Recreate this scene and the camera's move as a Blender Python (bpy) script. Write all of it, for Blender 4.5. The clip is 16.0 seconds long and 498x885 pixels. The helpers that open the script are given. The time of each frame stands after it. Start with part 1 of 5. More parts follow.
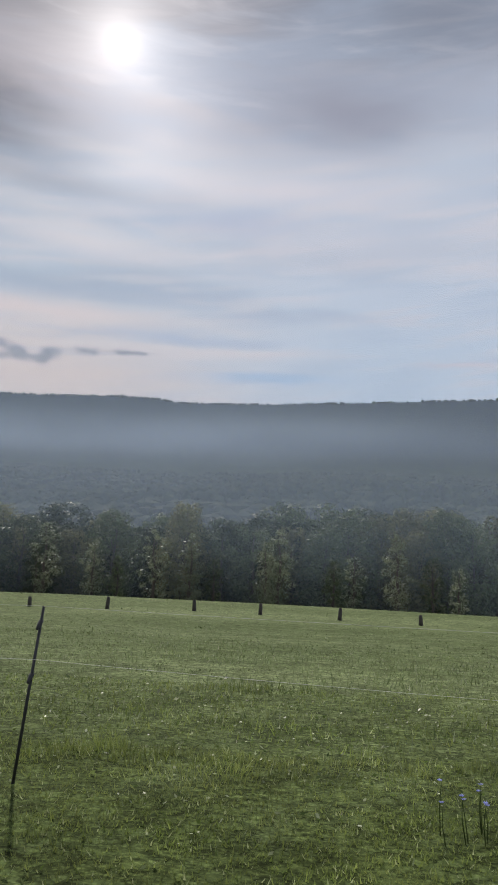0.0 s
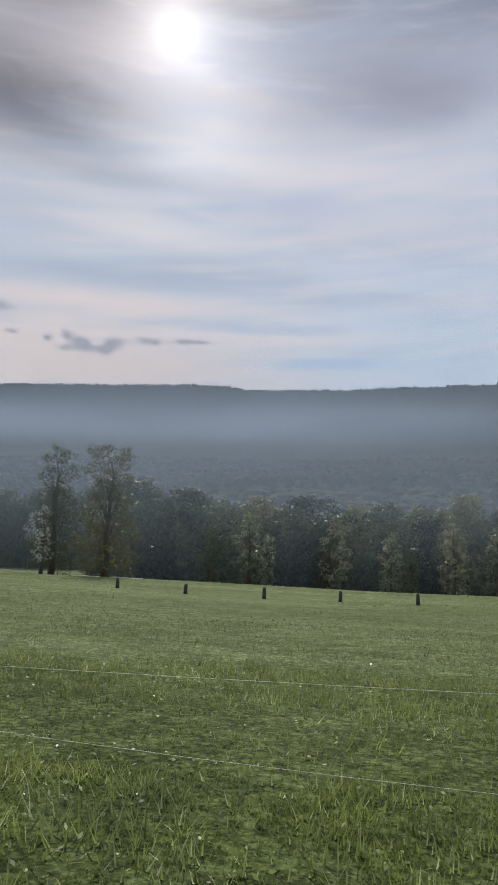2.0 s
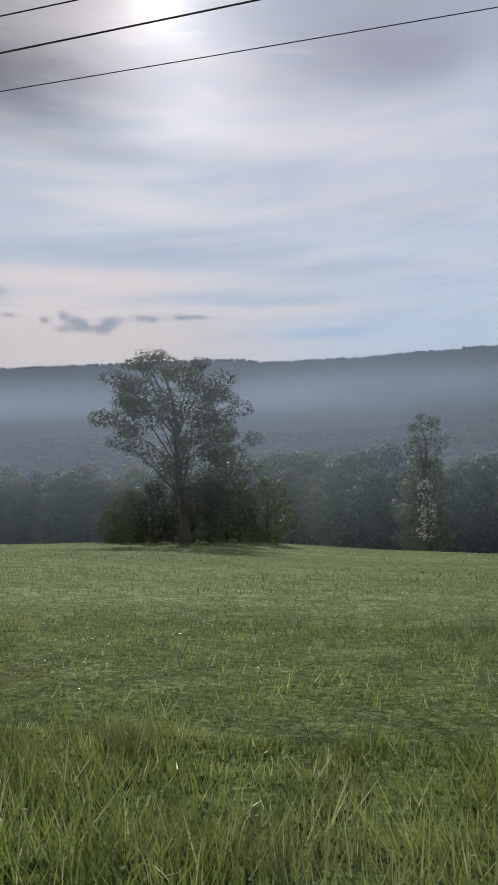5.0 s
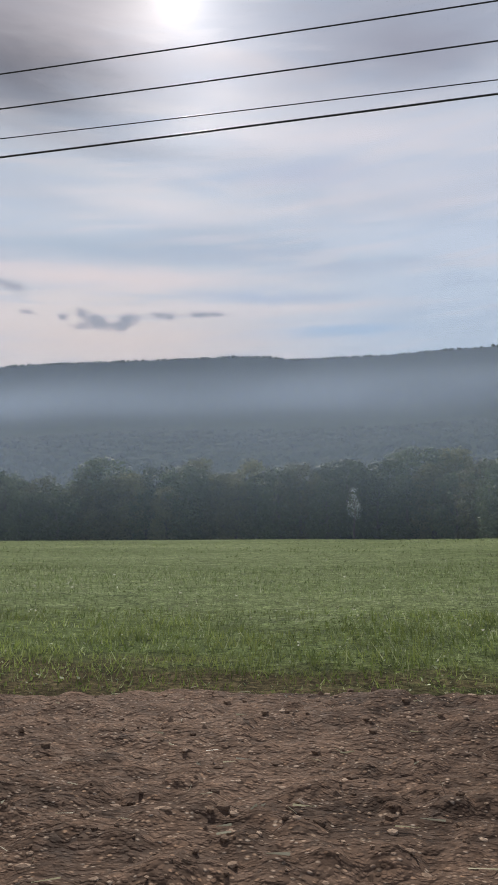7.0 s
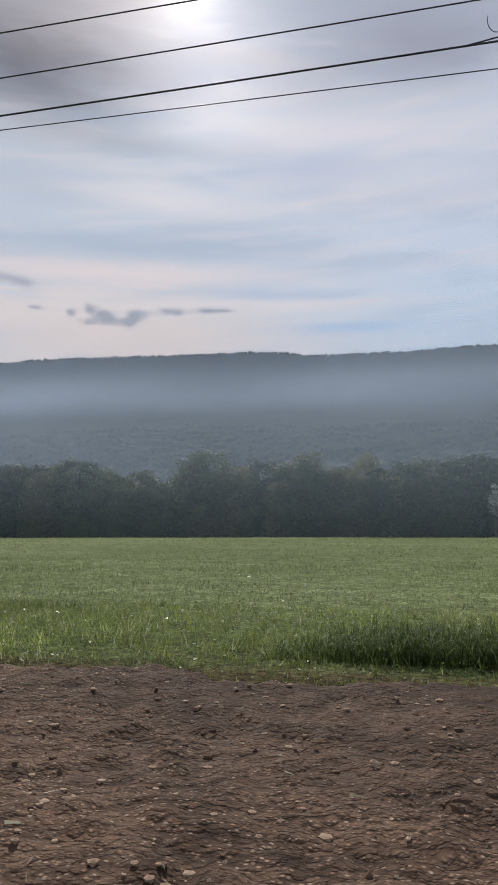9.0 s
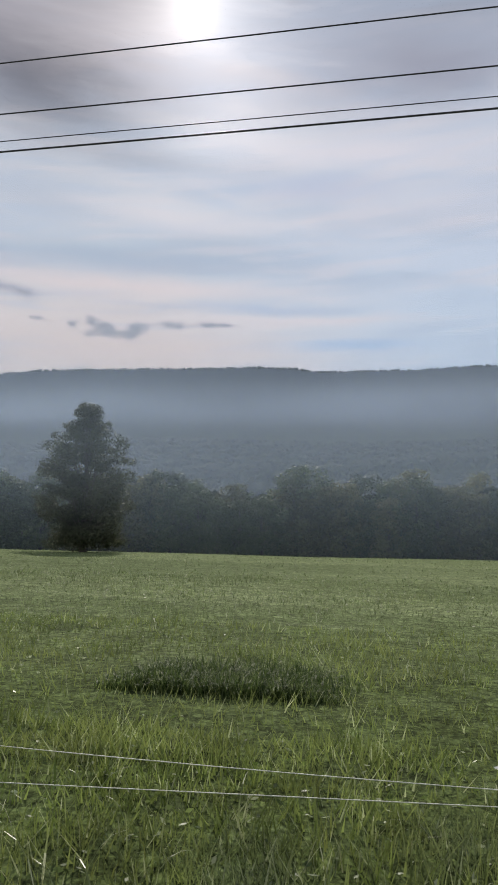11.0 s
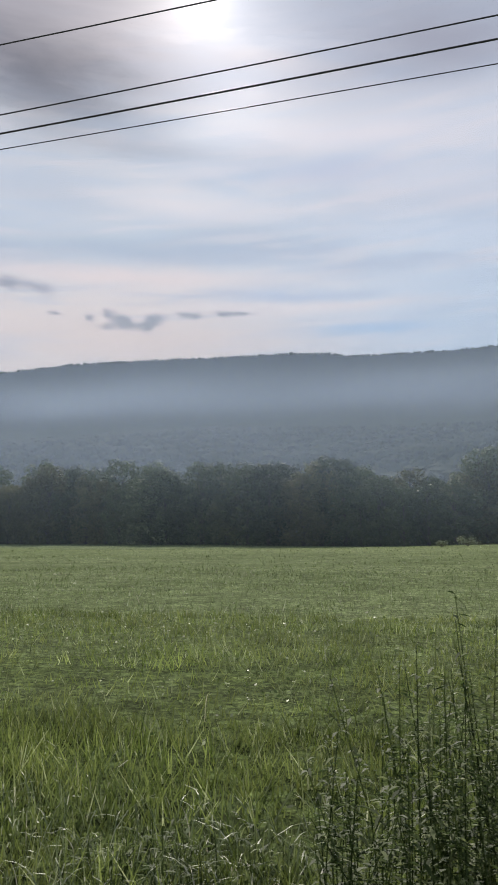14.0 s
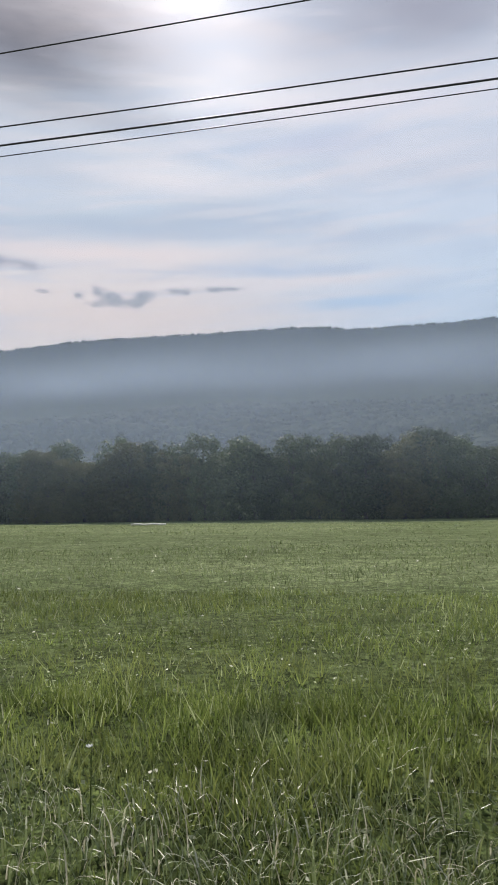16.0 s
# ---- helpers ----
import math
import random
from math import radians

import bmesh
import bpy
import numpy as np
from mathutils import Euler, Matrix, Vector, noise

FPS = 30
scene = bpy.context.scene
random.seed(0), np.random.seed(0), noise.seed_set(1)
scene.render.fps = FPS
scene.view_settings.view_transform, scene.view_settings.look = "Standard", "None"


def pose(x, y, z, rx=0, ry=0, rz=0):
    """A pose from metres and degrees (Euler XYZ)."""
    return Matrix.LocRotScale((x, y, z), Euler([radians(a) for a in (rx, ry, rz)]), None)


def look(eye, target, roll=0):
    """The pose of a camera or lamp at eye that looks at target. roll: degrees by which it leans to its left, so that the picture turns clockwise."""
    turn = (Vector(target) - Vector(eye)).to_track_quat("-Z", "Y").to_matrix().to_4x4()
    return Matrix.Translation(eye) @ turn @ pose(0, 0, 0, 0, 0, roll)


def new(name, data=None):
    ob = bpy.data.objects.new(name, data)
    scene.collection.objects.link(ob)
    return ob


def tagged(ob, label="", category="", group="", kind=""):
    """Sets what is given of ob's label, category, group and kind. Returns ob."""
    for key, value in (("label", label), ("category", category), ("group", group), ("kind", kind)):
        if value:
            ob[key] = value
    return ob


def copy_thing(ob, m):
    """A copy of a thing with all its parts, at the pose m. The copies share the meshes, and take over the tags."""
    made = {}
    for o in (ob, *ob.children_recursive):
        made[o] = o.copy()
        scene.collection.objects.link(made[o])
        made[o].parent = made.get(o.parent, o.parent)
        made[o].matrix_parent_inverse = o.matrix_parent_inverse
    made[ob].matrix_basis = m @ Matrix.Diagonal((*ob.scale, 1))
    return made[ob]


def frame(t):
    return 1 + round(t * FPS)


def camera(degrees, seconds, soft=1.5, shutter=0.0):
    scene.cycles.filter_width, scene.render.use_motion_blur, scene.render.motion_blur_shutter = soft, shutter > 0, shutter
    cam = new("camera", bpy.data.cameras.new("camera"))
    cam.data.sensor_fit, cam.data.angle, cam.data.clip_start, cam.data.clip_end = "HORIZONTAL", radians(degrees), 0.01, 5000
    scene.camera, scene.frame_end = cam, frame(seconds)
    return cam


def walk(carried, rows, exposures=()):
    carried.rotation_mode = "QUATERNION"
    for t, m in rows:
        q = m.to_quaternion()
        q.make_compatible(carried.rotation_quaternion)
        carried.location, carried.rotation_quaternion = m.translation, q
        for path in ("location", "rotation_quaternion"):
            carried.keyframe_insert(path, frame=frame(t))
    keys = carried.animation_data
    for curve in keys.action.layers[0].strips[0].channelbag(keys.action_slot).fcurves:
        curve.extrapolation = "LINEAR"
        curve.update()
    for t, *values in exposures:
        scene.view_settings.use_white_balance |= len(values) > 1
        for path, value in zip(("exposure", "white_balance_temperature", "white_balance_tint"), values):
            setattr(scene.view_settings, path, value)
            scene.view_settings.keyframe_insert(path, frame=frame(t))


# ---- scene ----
# Camera: carried along the road in a car, looking out sideways over the field.
cam = camera(36.0, 16.0, soft=1.7, shutter=0.005)
SPEED = 19.0
EYE = 1.35
walk(cam, [(t, pose(-SPEED * t, 0, EYE, 90 + pitch, roll, yaw)) for t, yaw, pitch, roll in (
    (0.0, 5.46, 9.88, -2.26),
    (0.5, 7.55, 9.75, -1.93),
    (1.0, 8.88, 9.91, -2.15),
    (1.5, 9.61, 9.65, -2.45),
    (2.0, 10.18, 8.73, -2.10),
    (2.5, 10.54, 7.53, -1.20),
    (3.0, 10.77, 6.65, -0.40),
    (3.5, 10.92, 6.12, 0.38),
    (6.0, 10.87, 7.00, 0.74),
    (6.5, 11.38, 6.78, 0.42),
    (7.0, 12.00, 6.52, 0.20),
    (7.5, 12.58, 6.22, 0.07),
    (8.0, 12.78, 6.09, -0.03),
    (8.5, 12.67, 6.10, -0.03),
    (11.0, 12.21, 7.37, -1.44),
    (11.5, 12.66, 7.13, -1.91),
    (12.0, 13.16, 6.92, -1.89),
    (12.5, 13.50, 6.83, -1.58),
    (13.0, 13.73, 6.85, -1.03),
    (13.5, 13.83, 6.76, -0.45),
    (14.0, 13.97, 6.45, 0.28),
    (14.5, 13.93, 5.90, 0.79),
    (15.0, 13.93, 5.24, 1.18),
    (15.5, 13.87, 4.81, 1.52),
    (16.0, 13.50, 4.65, 1.23),
)], exposures=((0, -0.06), (3, 0.0), (8.5, 0.0), (12.5, 0.05), (15, 0.18), (16, 0.2)))


# ---------------------------------------------------------------- sky and sun
SUN_AZ, SUN_EL = -17.65, 36.6
sun_dir = Vector((math.sin(radians(SUN_AZ)) * math.cos(radians(SUN_EL)),
                  math.cos(radians(SUN_AZ)) * math.cos(radians(SUN_EL)), math.sin(radians(SUN_EL))))


class Nodes:
    """Short hand for building node trees."""

    def __init__(self, tree):
        self.tree = tree
        tree.nodes.clear()

    def add(self, kind, **values):
        n = self.tree.nodes.new(kind)
        for k, v in values.items():
            setattr(n, k, v)
        return n

    def put(self, value, socket):
        if hasattr(value, "is_output"):
            self.tree.links.new(value, socket)
        elif value is not None:
            socket.default_value = value

    def math(self, op, a, b=None, c=None, clamp=False):
        n = self.add("ShaderNodeMath", operation=op, use_clamp=clamp)
        for v, s in zip((a, b, c), n.inputs):
            self.put(v, s)
        return n.outputs[0]

    def mix(self, f, a, b, blend="MIX"):
        n = self.add("ShaderNodeMix", data_type="RGBA", blend_type=blend)
        self.put(f, n.inputs[0])
        self.put(a, n.inputs[6])
        self.put(b, n.inputs[7])
        return n.outputs[2]

    def noise(self, vec, scale, detail=4.0, rough=0.55, distort=0.0):
        n = self.add("ShaderNodeTexNoise")
        self.put(vec, n.inputs["Vector"])
        n.inputs["Scale"].default_value = scale
        n.inputs["Detail"].default_value = detail
        n.inputs["Roughness"].default_value = rough
        n.inputs["Distortion"].default_value = distort
        return n.outputs["Fac"]

    def ramp(self, f, lo, hi, a=0.0, b=1.0):
        n = self.add("ShaderNodeMapRange", interpolation_type="SMOOTHSTEP")
        self.put(f, n.inputs[0])
        for v, s in zip((lo, hi, a, b), list(n.inputs)[1:5]):
            s.default_value = v
        return n.outputs[0]


def rgb(r, g, b):
    """Linear colour from 8-bit display values."""
    return tuple(((c / 255 + 0.055) / 1.055) ** 2.4 if c > 10 else c / 255 / 12.92 for c in (r, g, b)) + (1.0,)


world = bpy.data.worlds.new("sky")
scene.world = world
world.use_nodes = True
N = Nodes(world.node_tree)
coord = N.add("ShaderNodeTexCoord").outputs["Generated"]
sep = N.add("ShaderNodeSeparateXYZ")
N.put(coord, sep.inputs[0])
az = N.math("MULTIPLY", N.math("ARCTAN2", sep.outputs[0], sep.outputs[1]), 180 / math.pi)
el = N.math("MULTIPLY", N.math("ARCSINE", sep.outputs[2]), 180 / math.pi)


def sky_vec(sx, sy, tilt=0.0, ox=0.0):
    c = N.add("ShaderNodeCombineXYZ")
    N.put(N.math("MULTIPLY_ADD", az, sx, ox), c.inputs[0])
    N.put(N.math("ADD", N.math("MULTIPLY", el, sy), N.math("MULTIPLY", az, tilt)), c.inputs[1])
    return c.outputs[0]


def blob(a, e, wa, we, tilt=0.0):
    """Soft spot of the sky round azimuth a and elevation e, in degrees."""
    da = N.math("SUBTRACT", az, a)
    de = N.math("ADD", N.math("SUBTRACT", el, e), N.math("MULTIPLY", da, tilt))
    d2 = N.math("ADD", N.math("POWER", N.math("DIVIDE", da, wa), 2.0), N.math("POWER", N.math("DIVIDE", de, we), 2.0))
    return N.math("EXPONENT", N.math("MULTIPLY", d2, -1.0))


nishita = N.add("ShaderNodeTexSky", sky_type="NISHITA", sun_disc=False)
nishita.sun_elevation, nishita.sun_rotation = radians(SUN_EL), radians(SUN_AZ)
streak = N.noise(sky_vec(0.045, 0.20, 0.010), 1.0, 4.0, 0.48, 0.35)
fine = N.noise(sky_vec(0.09, 0.55, 0.02, 7.0), 1.0, 5.0, 0.55, 0.5)
fibre = N.noise(sky_vec(0.11, 1.1, -0.08, 11.0), 1.0, 3.0, 0.55, 0.4)
ragged = N.noise(sky_vec(0.9, 1.9, 0.0, 5.0), 1.0, 4.0, 0.6, 0.3)
az_w = N.math("ADD", az, N.math("MULTIPLY", N.math("SUBTRACT", N.noise(sky_vec(0.16, 0.7, 0.0, 21.0), 1.0, 4.0, 0.6), 0.5), 7.0))
el_w = N.math("ADD", el, N.math("MULTIPLY", N.math("SUBTRACT", N.noise(sky_vec(0.13, 0.9, 0.0, 33.0), 1.0, 4.0, 0.6), 0.5), 1.5))


def bank(a, e, wa, we, tilt=0.0):
    """Like blob, with an uneven, wispy outline."""
    da = N.math("SUBTRACT", az_w, a)
    de = N.math("ADD", N.math("SUBTRACT", el_w, e), N.math("MULTIPLY", da, tilt))
    d2 = N.math("ADD", N.math("POWER", N.math("DIVIDE", da, wa), 2.0), N.math("POWER", N.math("DIVIDE", de, we), 2.0))
    return N.math("EXPONENT", N.math("MULTIPLY", d2, -1.0))


# veil of high cloud: pale and warm low down, bluish in the middle, grey overhead
east = N.ramp(az, -24.0, 4.0)
veil = N.mix(east, rgb(224, 216, 216), rgb(196, 213, 234))
veil = N.mix(N.ramp(el, 16.0, 20.0), veil, N.mix(east, rgb(192, 203, 218), rgb(198, 211, 230)))
veil = N.mix(N.ramp(el, 20.5, 24.5), veil, N.mix(east, rgb(198, 206, 219), rgb(202, 209, 224)))
veil = N.mix(N.ramp(el, 27.5, 33.0), veil, N.mix(east, rgb(184, 182, 193), rgb(178, 186, 203)))
veil = N.mix(N.ramp(el, 33.0, 40.0), veil, N.mix(east, rgb(146, 147, 158), rgb(140, 148, 165)))
upper = N.ramp(el, 17.5, 20.0)
veil = N.mix(N.math("MULTIPLY", N.math("MULTIPLY", N.ramp(streak, 0.46, 0.62), upper), 0.55), veil, rgb(172, 186, 208))
veil = N.mix(N.math("MULTIPLY", N.math("MULTIPLY", N.ramp(fine, 0.50, 0.75), upper), 0.40), veil, rgb(218, 218, 227))
veil = N.mix(N.math("MULTIPLY", N.math("MULTIPLY", N.ramp(fibre, 0.48, 0.66), N.ramp(el, 26.0, 32.0, 1.0, 0.25)), 0.42), veil, rgb(176, 194, 218))
veil = N.mix(N.math("MULTIPLY", N.math("MULTIPLY", N.ramp(fibre, 0.50, 0.34), N.ramp(el, 26.0, 32.0, 1.0, 0.2)), 0.36), veil, rgb(224, 219, 225))
# bands and streaks, from the top of the sky down to the ridge
for a, e, wa, we, tilt, f, colour in (
        (9.0, 38.6, 9.0, 2.6, 0.0, 0.75, rgb(124, 132, 149)),
        (1.0, 33.2, 8.0, 2.3, 0.12, 0.75, rgb(143, 147, 165)),
        (10.0, 29.5, 5.0, 2.2, 0.0, 0.5, rgb(198, 210, 226)),
        (-5.0, 28.0, 8.5, 0.75, 0.03, 0.75, rgb(218, 216, 226)),
        (-21.0, 27.2, 7.0, 0.7, 0.03, 0.55, rgb(164, 172, 188)),
        (-7.5, 25.8, 5.0, 0.95, 0.0, 0.8, rgb(176, 188, 214)),
        (2.0, 24.2, 7.0, 1.5, 0.0, 0.5, rgb(210, 213, 226)),
        (-29.0, 24.2, 5.0, 1.3, 0.12, 0.55, rgb(172, 186, 206)),
        (-18.0, 23.4, 7.0, 0.9, 0.05, 0.6, rgb(219, 217, 224)),
        (-24.0, 20.5, 10.0, 0.8, 0.0, 0.75, rgb(172, 188, 208)),
        (-23.0, 18.4, 11.5, 0.80, 0.0, 0.95, rgb(228, 217, 218)),
        (-11.0, 17.3, 5.0, 0.35, 0.0, 0.75, rgb(178, 196, 222)),
        (-20.0, 17.25, 4.0, 0.22, 0.0, 0.5, rgb(188, 198, 216)),
        (-9.0, 16.4, 8.0, 0.32, 0.0, 0.85, rgb(226, 219, 224)),
        (-22.0, 14.0, 11.0, 1.5, 0.0, 0.80, rgb(228, 215, 212)),
        (-4.5, 14.6, 4.5, 0.36, 0.0, 0.85, rgb(174, 200, 232)),
        (10.5, 15.7, 3.2, 0.25, 0.0, 0.75, rgb(222, 214, 222))):
    veil = N.mix(N.math("MULTIPLY", bank(a, e, wa, we, tilt), f), veil, colour)
# small dark scud low over the ridge
SCUD = ((-21.0, 15.55, 0.85, 0.62), (-21.6, 14.9, 0.7, 0.5), (-24.5, 15.85, 0.62, 0.46), (-23.6, 15.45, 0.75, 0.34), (-23.0, 14.95, 1.1, 0.42), (-24.6, 14.9, 0.9, 0.30),
        (-26.0, 15.5, 0.62, 0.40), (-28.5, 15.55, 0.8, 0.30), (-18.9, 15.85, 0.9, 0.34), (-17.9, 15.75, 0.6, 0.28), (-15.9, 15.95, 1.1, 0.26), (-14.3, 16.0, 1.2, 0.20),
        (-29.4, 17.2, 1.1, 0.55), (-31.6, 17.55, 1.5, 0.5), (-34.5, 17.3, 2.0, 0.7))
puff_a = N.math("ADD", az, N.math("MULTIPLY", N.math("SUBTRACT", N.noise(sky_vec(0.55, 0.9, 0.0, 41.0), 1.0, 5.0, 0.65), 0.5), 1.2))
puff_e = N.math("ADD", el, N.math("MULTIPLY", N.math("SUBTRACT", N.noise(sky_vec(0.75, 1.2, 0.0, 57.0), 1.0, 5.0, 0.65), 0.5), 0.6))
scud = None
for a, e, wa, we in SCUD:
    da, de = N.math("DIVIDE", N.math("SUBTRACT", puff_a, a), wa), N.math("DIVIDE", N.math("SUBTRACT", puff_e, e), we)
    one = N.math("EXPONENT", N.math("MULTIPLY", N.math("ADD", N.math("MULTIPLY", da, da), N.math("MULTIPLY", de, de)), -1.0))
    scud = one if scud is None else N.math("ADD", scud, one)
scud = N.ramp(N.math("ADD", scud, N.math("MULTIPLY", N.math("SUBTRACT", ragged, 0.5), 1.5)), 0.22, 1.45)
veil = N.mix(N.math("MULTIPLY", scud, 0.90), veil, rgb(142, 150, 167))
# heavier cloud beside the sun
heavy = N.math("MULTIPLY", bank(-30.0, 31.8, 7.5, 3.9, 0.10), N.ramp(streak, 0.25, 0.6, 0.75, 1.0))
heavy = N.math("MAXIMUM", heavy, N.math("MULTIPLY", bank(-29.0, 38.5, 7.0, 3.0), 0.65))
veil = N.mix(N.math("MULTIPLY", heavy, 0.85), veil, rgb(98, 101, 113))
veil = N.mix(1.0, veil, (1.015, 0.99, 0.980, 1.0), "MULTIPLY")
cloud_bg = N.add("ShaderNodeBackground")
N.put(veil, cloud_bg.inputs[0])
cloud_bg.inputs[1].default_value = 1.0
sky_bg = N.add("ShaderNodeBackground")
N.put(nishita.outputs[0], sky_bg.inputs[0])
sky_bg.inputs[1].default_value = 0.08
cover = N.ramp(streak, 0.30, 0.62, 0.90, 1.0)
both = N.add("ShaderNodeMixShader")
N.put(cover, both.inputs[0])
N.put(sky_bg.outputs[0], both.inputs[1])
N.put(cloud_bg.outputs[0], both.inputs[2])
# the sun's disc behind thin cloud and the brightness of the cloud round it
dot = N.add("ShaderNodeVectorMath", operation="DOT_PRODUCT")
N.put(coord, dot.inputs[0])
dot.inputs[1].default_value = sun_dir
off = N.math("MULTIPLY", N.math("ARCCOSINE", dot.outputs["Value"]), 180 / math.pi)
glow = N.math("MULTIPLY", N.math("EXPONENT", N.math("DIVIDE", off, -2.2)), 0.95)
glow = N.math("ADD", glow, N.math("MULTIPLY", N.math("EXPONENT", N.math("DIVIDE", off, -6.0)), 0.12))
glow = N.math("ADD", glow, N.math("MULTIPLY", blob(-14.5, 30.5, 5.0, 4.0, -0.35), 0.15))
glow_bg = N.add("ShaderNodeBackground")
glow_bg.inputs[0].default_value = (1.0, 0.95, 0.92, 1.0)
N.put(glow, glow_bg.inputs[1])
total = N.add("ShaderNodeAddShader")
N.put(both.outputs[0], total.inputs[0])
N.put(glow_bg.outputs[0], total.inputs[1])
out = N.add("ShaderNodeOutputWorld")
N.put(total.outputs[0], out.inputs[0])

sun_data = bpy.data.lights.new("sun", "SUN")
sun_data.energy, sun_data.angle, sun_data.color = 4.4, radians(1.0), (1.0, 0.93, 0.84)
sun = new("sun", sun_data)
sun.matrix_world = look(sun_dir * 100, (0, 0, 0))


# ---------------------------------------------------------------- materials
def material(name):
    m = bpy.data.materials.new(name)
    m.use_nodes = True
    return m, Nodes(m.node_tree)


def plain(name, a, b, scale, rough=0.8, metal=0.0, bump=0.3, bump_scale=None, stretch=(1, 1, 1), dist=0.02, spec=0.5):
    """Two-tone surface with stains at one scale and grain at another."""
    m, n = material(name)
    pos = n.add("ShaderNodeTexCoord").outputs["Object"]
    mp = n.add("ShaderNodeMapping")
    n.put(pos, mp.inputs[0])
    mp.inputs["Scale"].default_value = stretch
    big = n.noise(mp.outputs[0], scale, 5.0, 0.6)
    small = n.noise(mp.outputs[0], scale * 9, 3.0, 0.6)
    f = n.math("ADD", n.math("MULTIPLY", n.ramp(big, 0.3, 0.7), 0.65), n.math("MULTIPLY", small, 0.35))
    p = n.add("ShaderNodeBsdfPrincipled")
    n.put(n.mix(f, (*a, 1), (*b, 1)), p.inputs["Base Color"])
    n.put(n.ramp(small, 0.2, 0.8, rough - 0.08, min(1.0, rough + 0.08)), p.inputs["Roughness"])
    p.inputs["Metallic"].default_value = metal
    p.inputs["Specular IOR Level"].default_value = spec
    bm_ = n.add("ShaderNodeBump")
    bm_.inputs["Strength"].default_value = bump
    bm_.inputs["Distance"].default_value = dist
    n.put(n.noise(mp.outputs[0], bump_scale or scale * 6, 4.0, 0.65), bm_.inputs["Height"])
    n.put(bm_.outputs[0], p.inputs["Normal"])
    o = n.add("ShaderNodeOutputMaterial")
    n.put(p.outputs[0], o.inputs[0])
    return m


def leaf(name, colours, rough=0.5, through_light=0.35, patch=0.05, gloss=0.35, vary=0.0, mottle=0.0):
    """Leaves and blades: each island its own tone, light shining through."""
    m, n = material(name)
    rnd = n.add("ShaderNodeNewGeometry").outputs["Random Per Island"]
    oi = n.add("ShaderNodeObjectInfo").outputs["Random"]
    pos = n.add("ShaderNodeTexCoord").outputs["Object"]
    big = n.noise(pos, patch, 3.0, 0.6)
    c = n.mix(rnd, (*colours[0], 1), (*colours[1], 1))
    c = n.mix(n.ramp(n.math("ADD", big, n.math("MULTIPLY", n.math("SUBTRACT", oi, 0.5), 0.3)), 0.36, 0.66), c, (*colours[2], 1))
    if len(colours) > 3:
        c = n.mix(n.math("GREATER_THAN", rnd, 0.90), c, (*colours[3], 1))
    if vary:
        n_ = n.add("ShaderNodeCombineColor")
        for sock in n_.inputs:
            n.put(n.ramp(oi, 0.0, 1.0, 1.0 - vary, 1.0 + vary), sock)
        c = n.mix(1.0, c, n_.outputs[0], "MULTIPLY")
    if mottle:
        # lusher and poorer patches, and cooler coarse clumps
        wide = n.ramp(n.noise(pos, 0.22, 4.0, 0.6), 0.34, 0.66, 1.0 - mottle, 1.0 + mottle)
        tuft = n.ramp(n.noise(pos, 1.9, 4.0, 0.6), 0.32, 0.68, 0.66, 1.28)
        n_ = n.add("ShaderNodeCombineColor")
        for sock in n_.inputs:
            n.put(n.math("MULTIPLY", wide, tuft), sock)
        c = n.mix(1.0, c, n_.outputs[0], "MULTIPLY")
        c = n.mix(n.math("MULTIPLY", n.ramp(n.noise(pos, 0.75, 3.0, 0.6), 0.54, 0.70), 0.55), c, n.mix(rnd, (0.060, 0.085, 0.045, 1), (0.155, 0.185, 0.120, 1)))
    p = n.add("ShaderNodeBsdfPrincipled")
    n.put(c, p.inputs["Base Color"])
    p.inputs["Roughness"].default_value = rough
    p.inputs["Specular IOR Level"].default_value = gloss
    t = n.add("ShaderNodeBsdfTranslucent")
    n.put(c, t.inputs[0])
    mx = n.add("ShaderNodeMixShader")
    mx.inputs[0].default_value = through_light
    n.put(p.outputs[0], mx.inputs[1])
    n.put(t.outputs[0], mx.inputs[2])
    o = n.add("ShaderNodeOutputMaterial")
    n.put(mx.outputs[0], o.inputs[0])
    return m


GRASS = leaf("grass", ((0.072, 0.104, 0.017), (0.200, 0.238, 0.061), (0.174, 0.200, 0.056), (0.264, 0.289, 0.145)), 0.45, 0.50, 0.7, 0.28, mottle=0.25)
HAY = leaf("hay", ((0.095, 0.132, 0.050), (0.205, 0.250, 0.112), (0.165, 0.200, 0.092), (0.30, 0.33, 0.22)), 0.42, 0.50, 0.25, 0.25, mottle=0.2)
MEADOW = leaf("meadow_blades", ((0.068, 0.103, 0.019), (0.239, 0.292, 0.087), (0.190, 0.224, 0.072), (0.330, 0.369, 0.194)), 0.45, 0.50, 0.7, 0.28, mottle=0.25)
CLOVER = leaf("clover_leaf", ((0.060, 0.095, 0.024), (0.200, 0.255, 0.085), (0.150, 0.190, 0.066), (0.36, 0.40, 0.25)), 0.45, 0.45, 0.6, 0.22, mottle=0.25)
LONG = leaf("long_blades", ((0.11, 0.15, 0.05), (0.24, 0.28, 0.13), (0.17, 0.20, 0.08), (0.40, 0.42, 0.28)), 0.36, 0.5, 0.7, 0.3)
GLOSSY = leaf("glossy_blades", ((0.10, 0.14, 0.05), (0.22, 0.26, 0.13), (0.16, 0.20, 0.09), (0.40, 0.42, 0.32)), 0.44, 0.4, 0.7, 0.4)
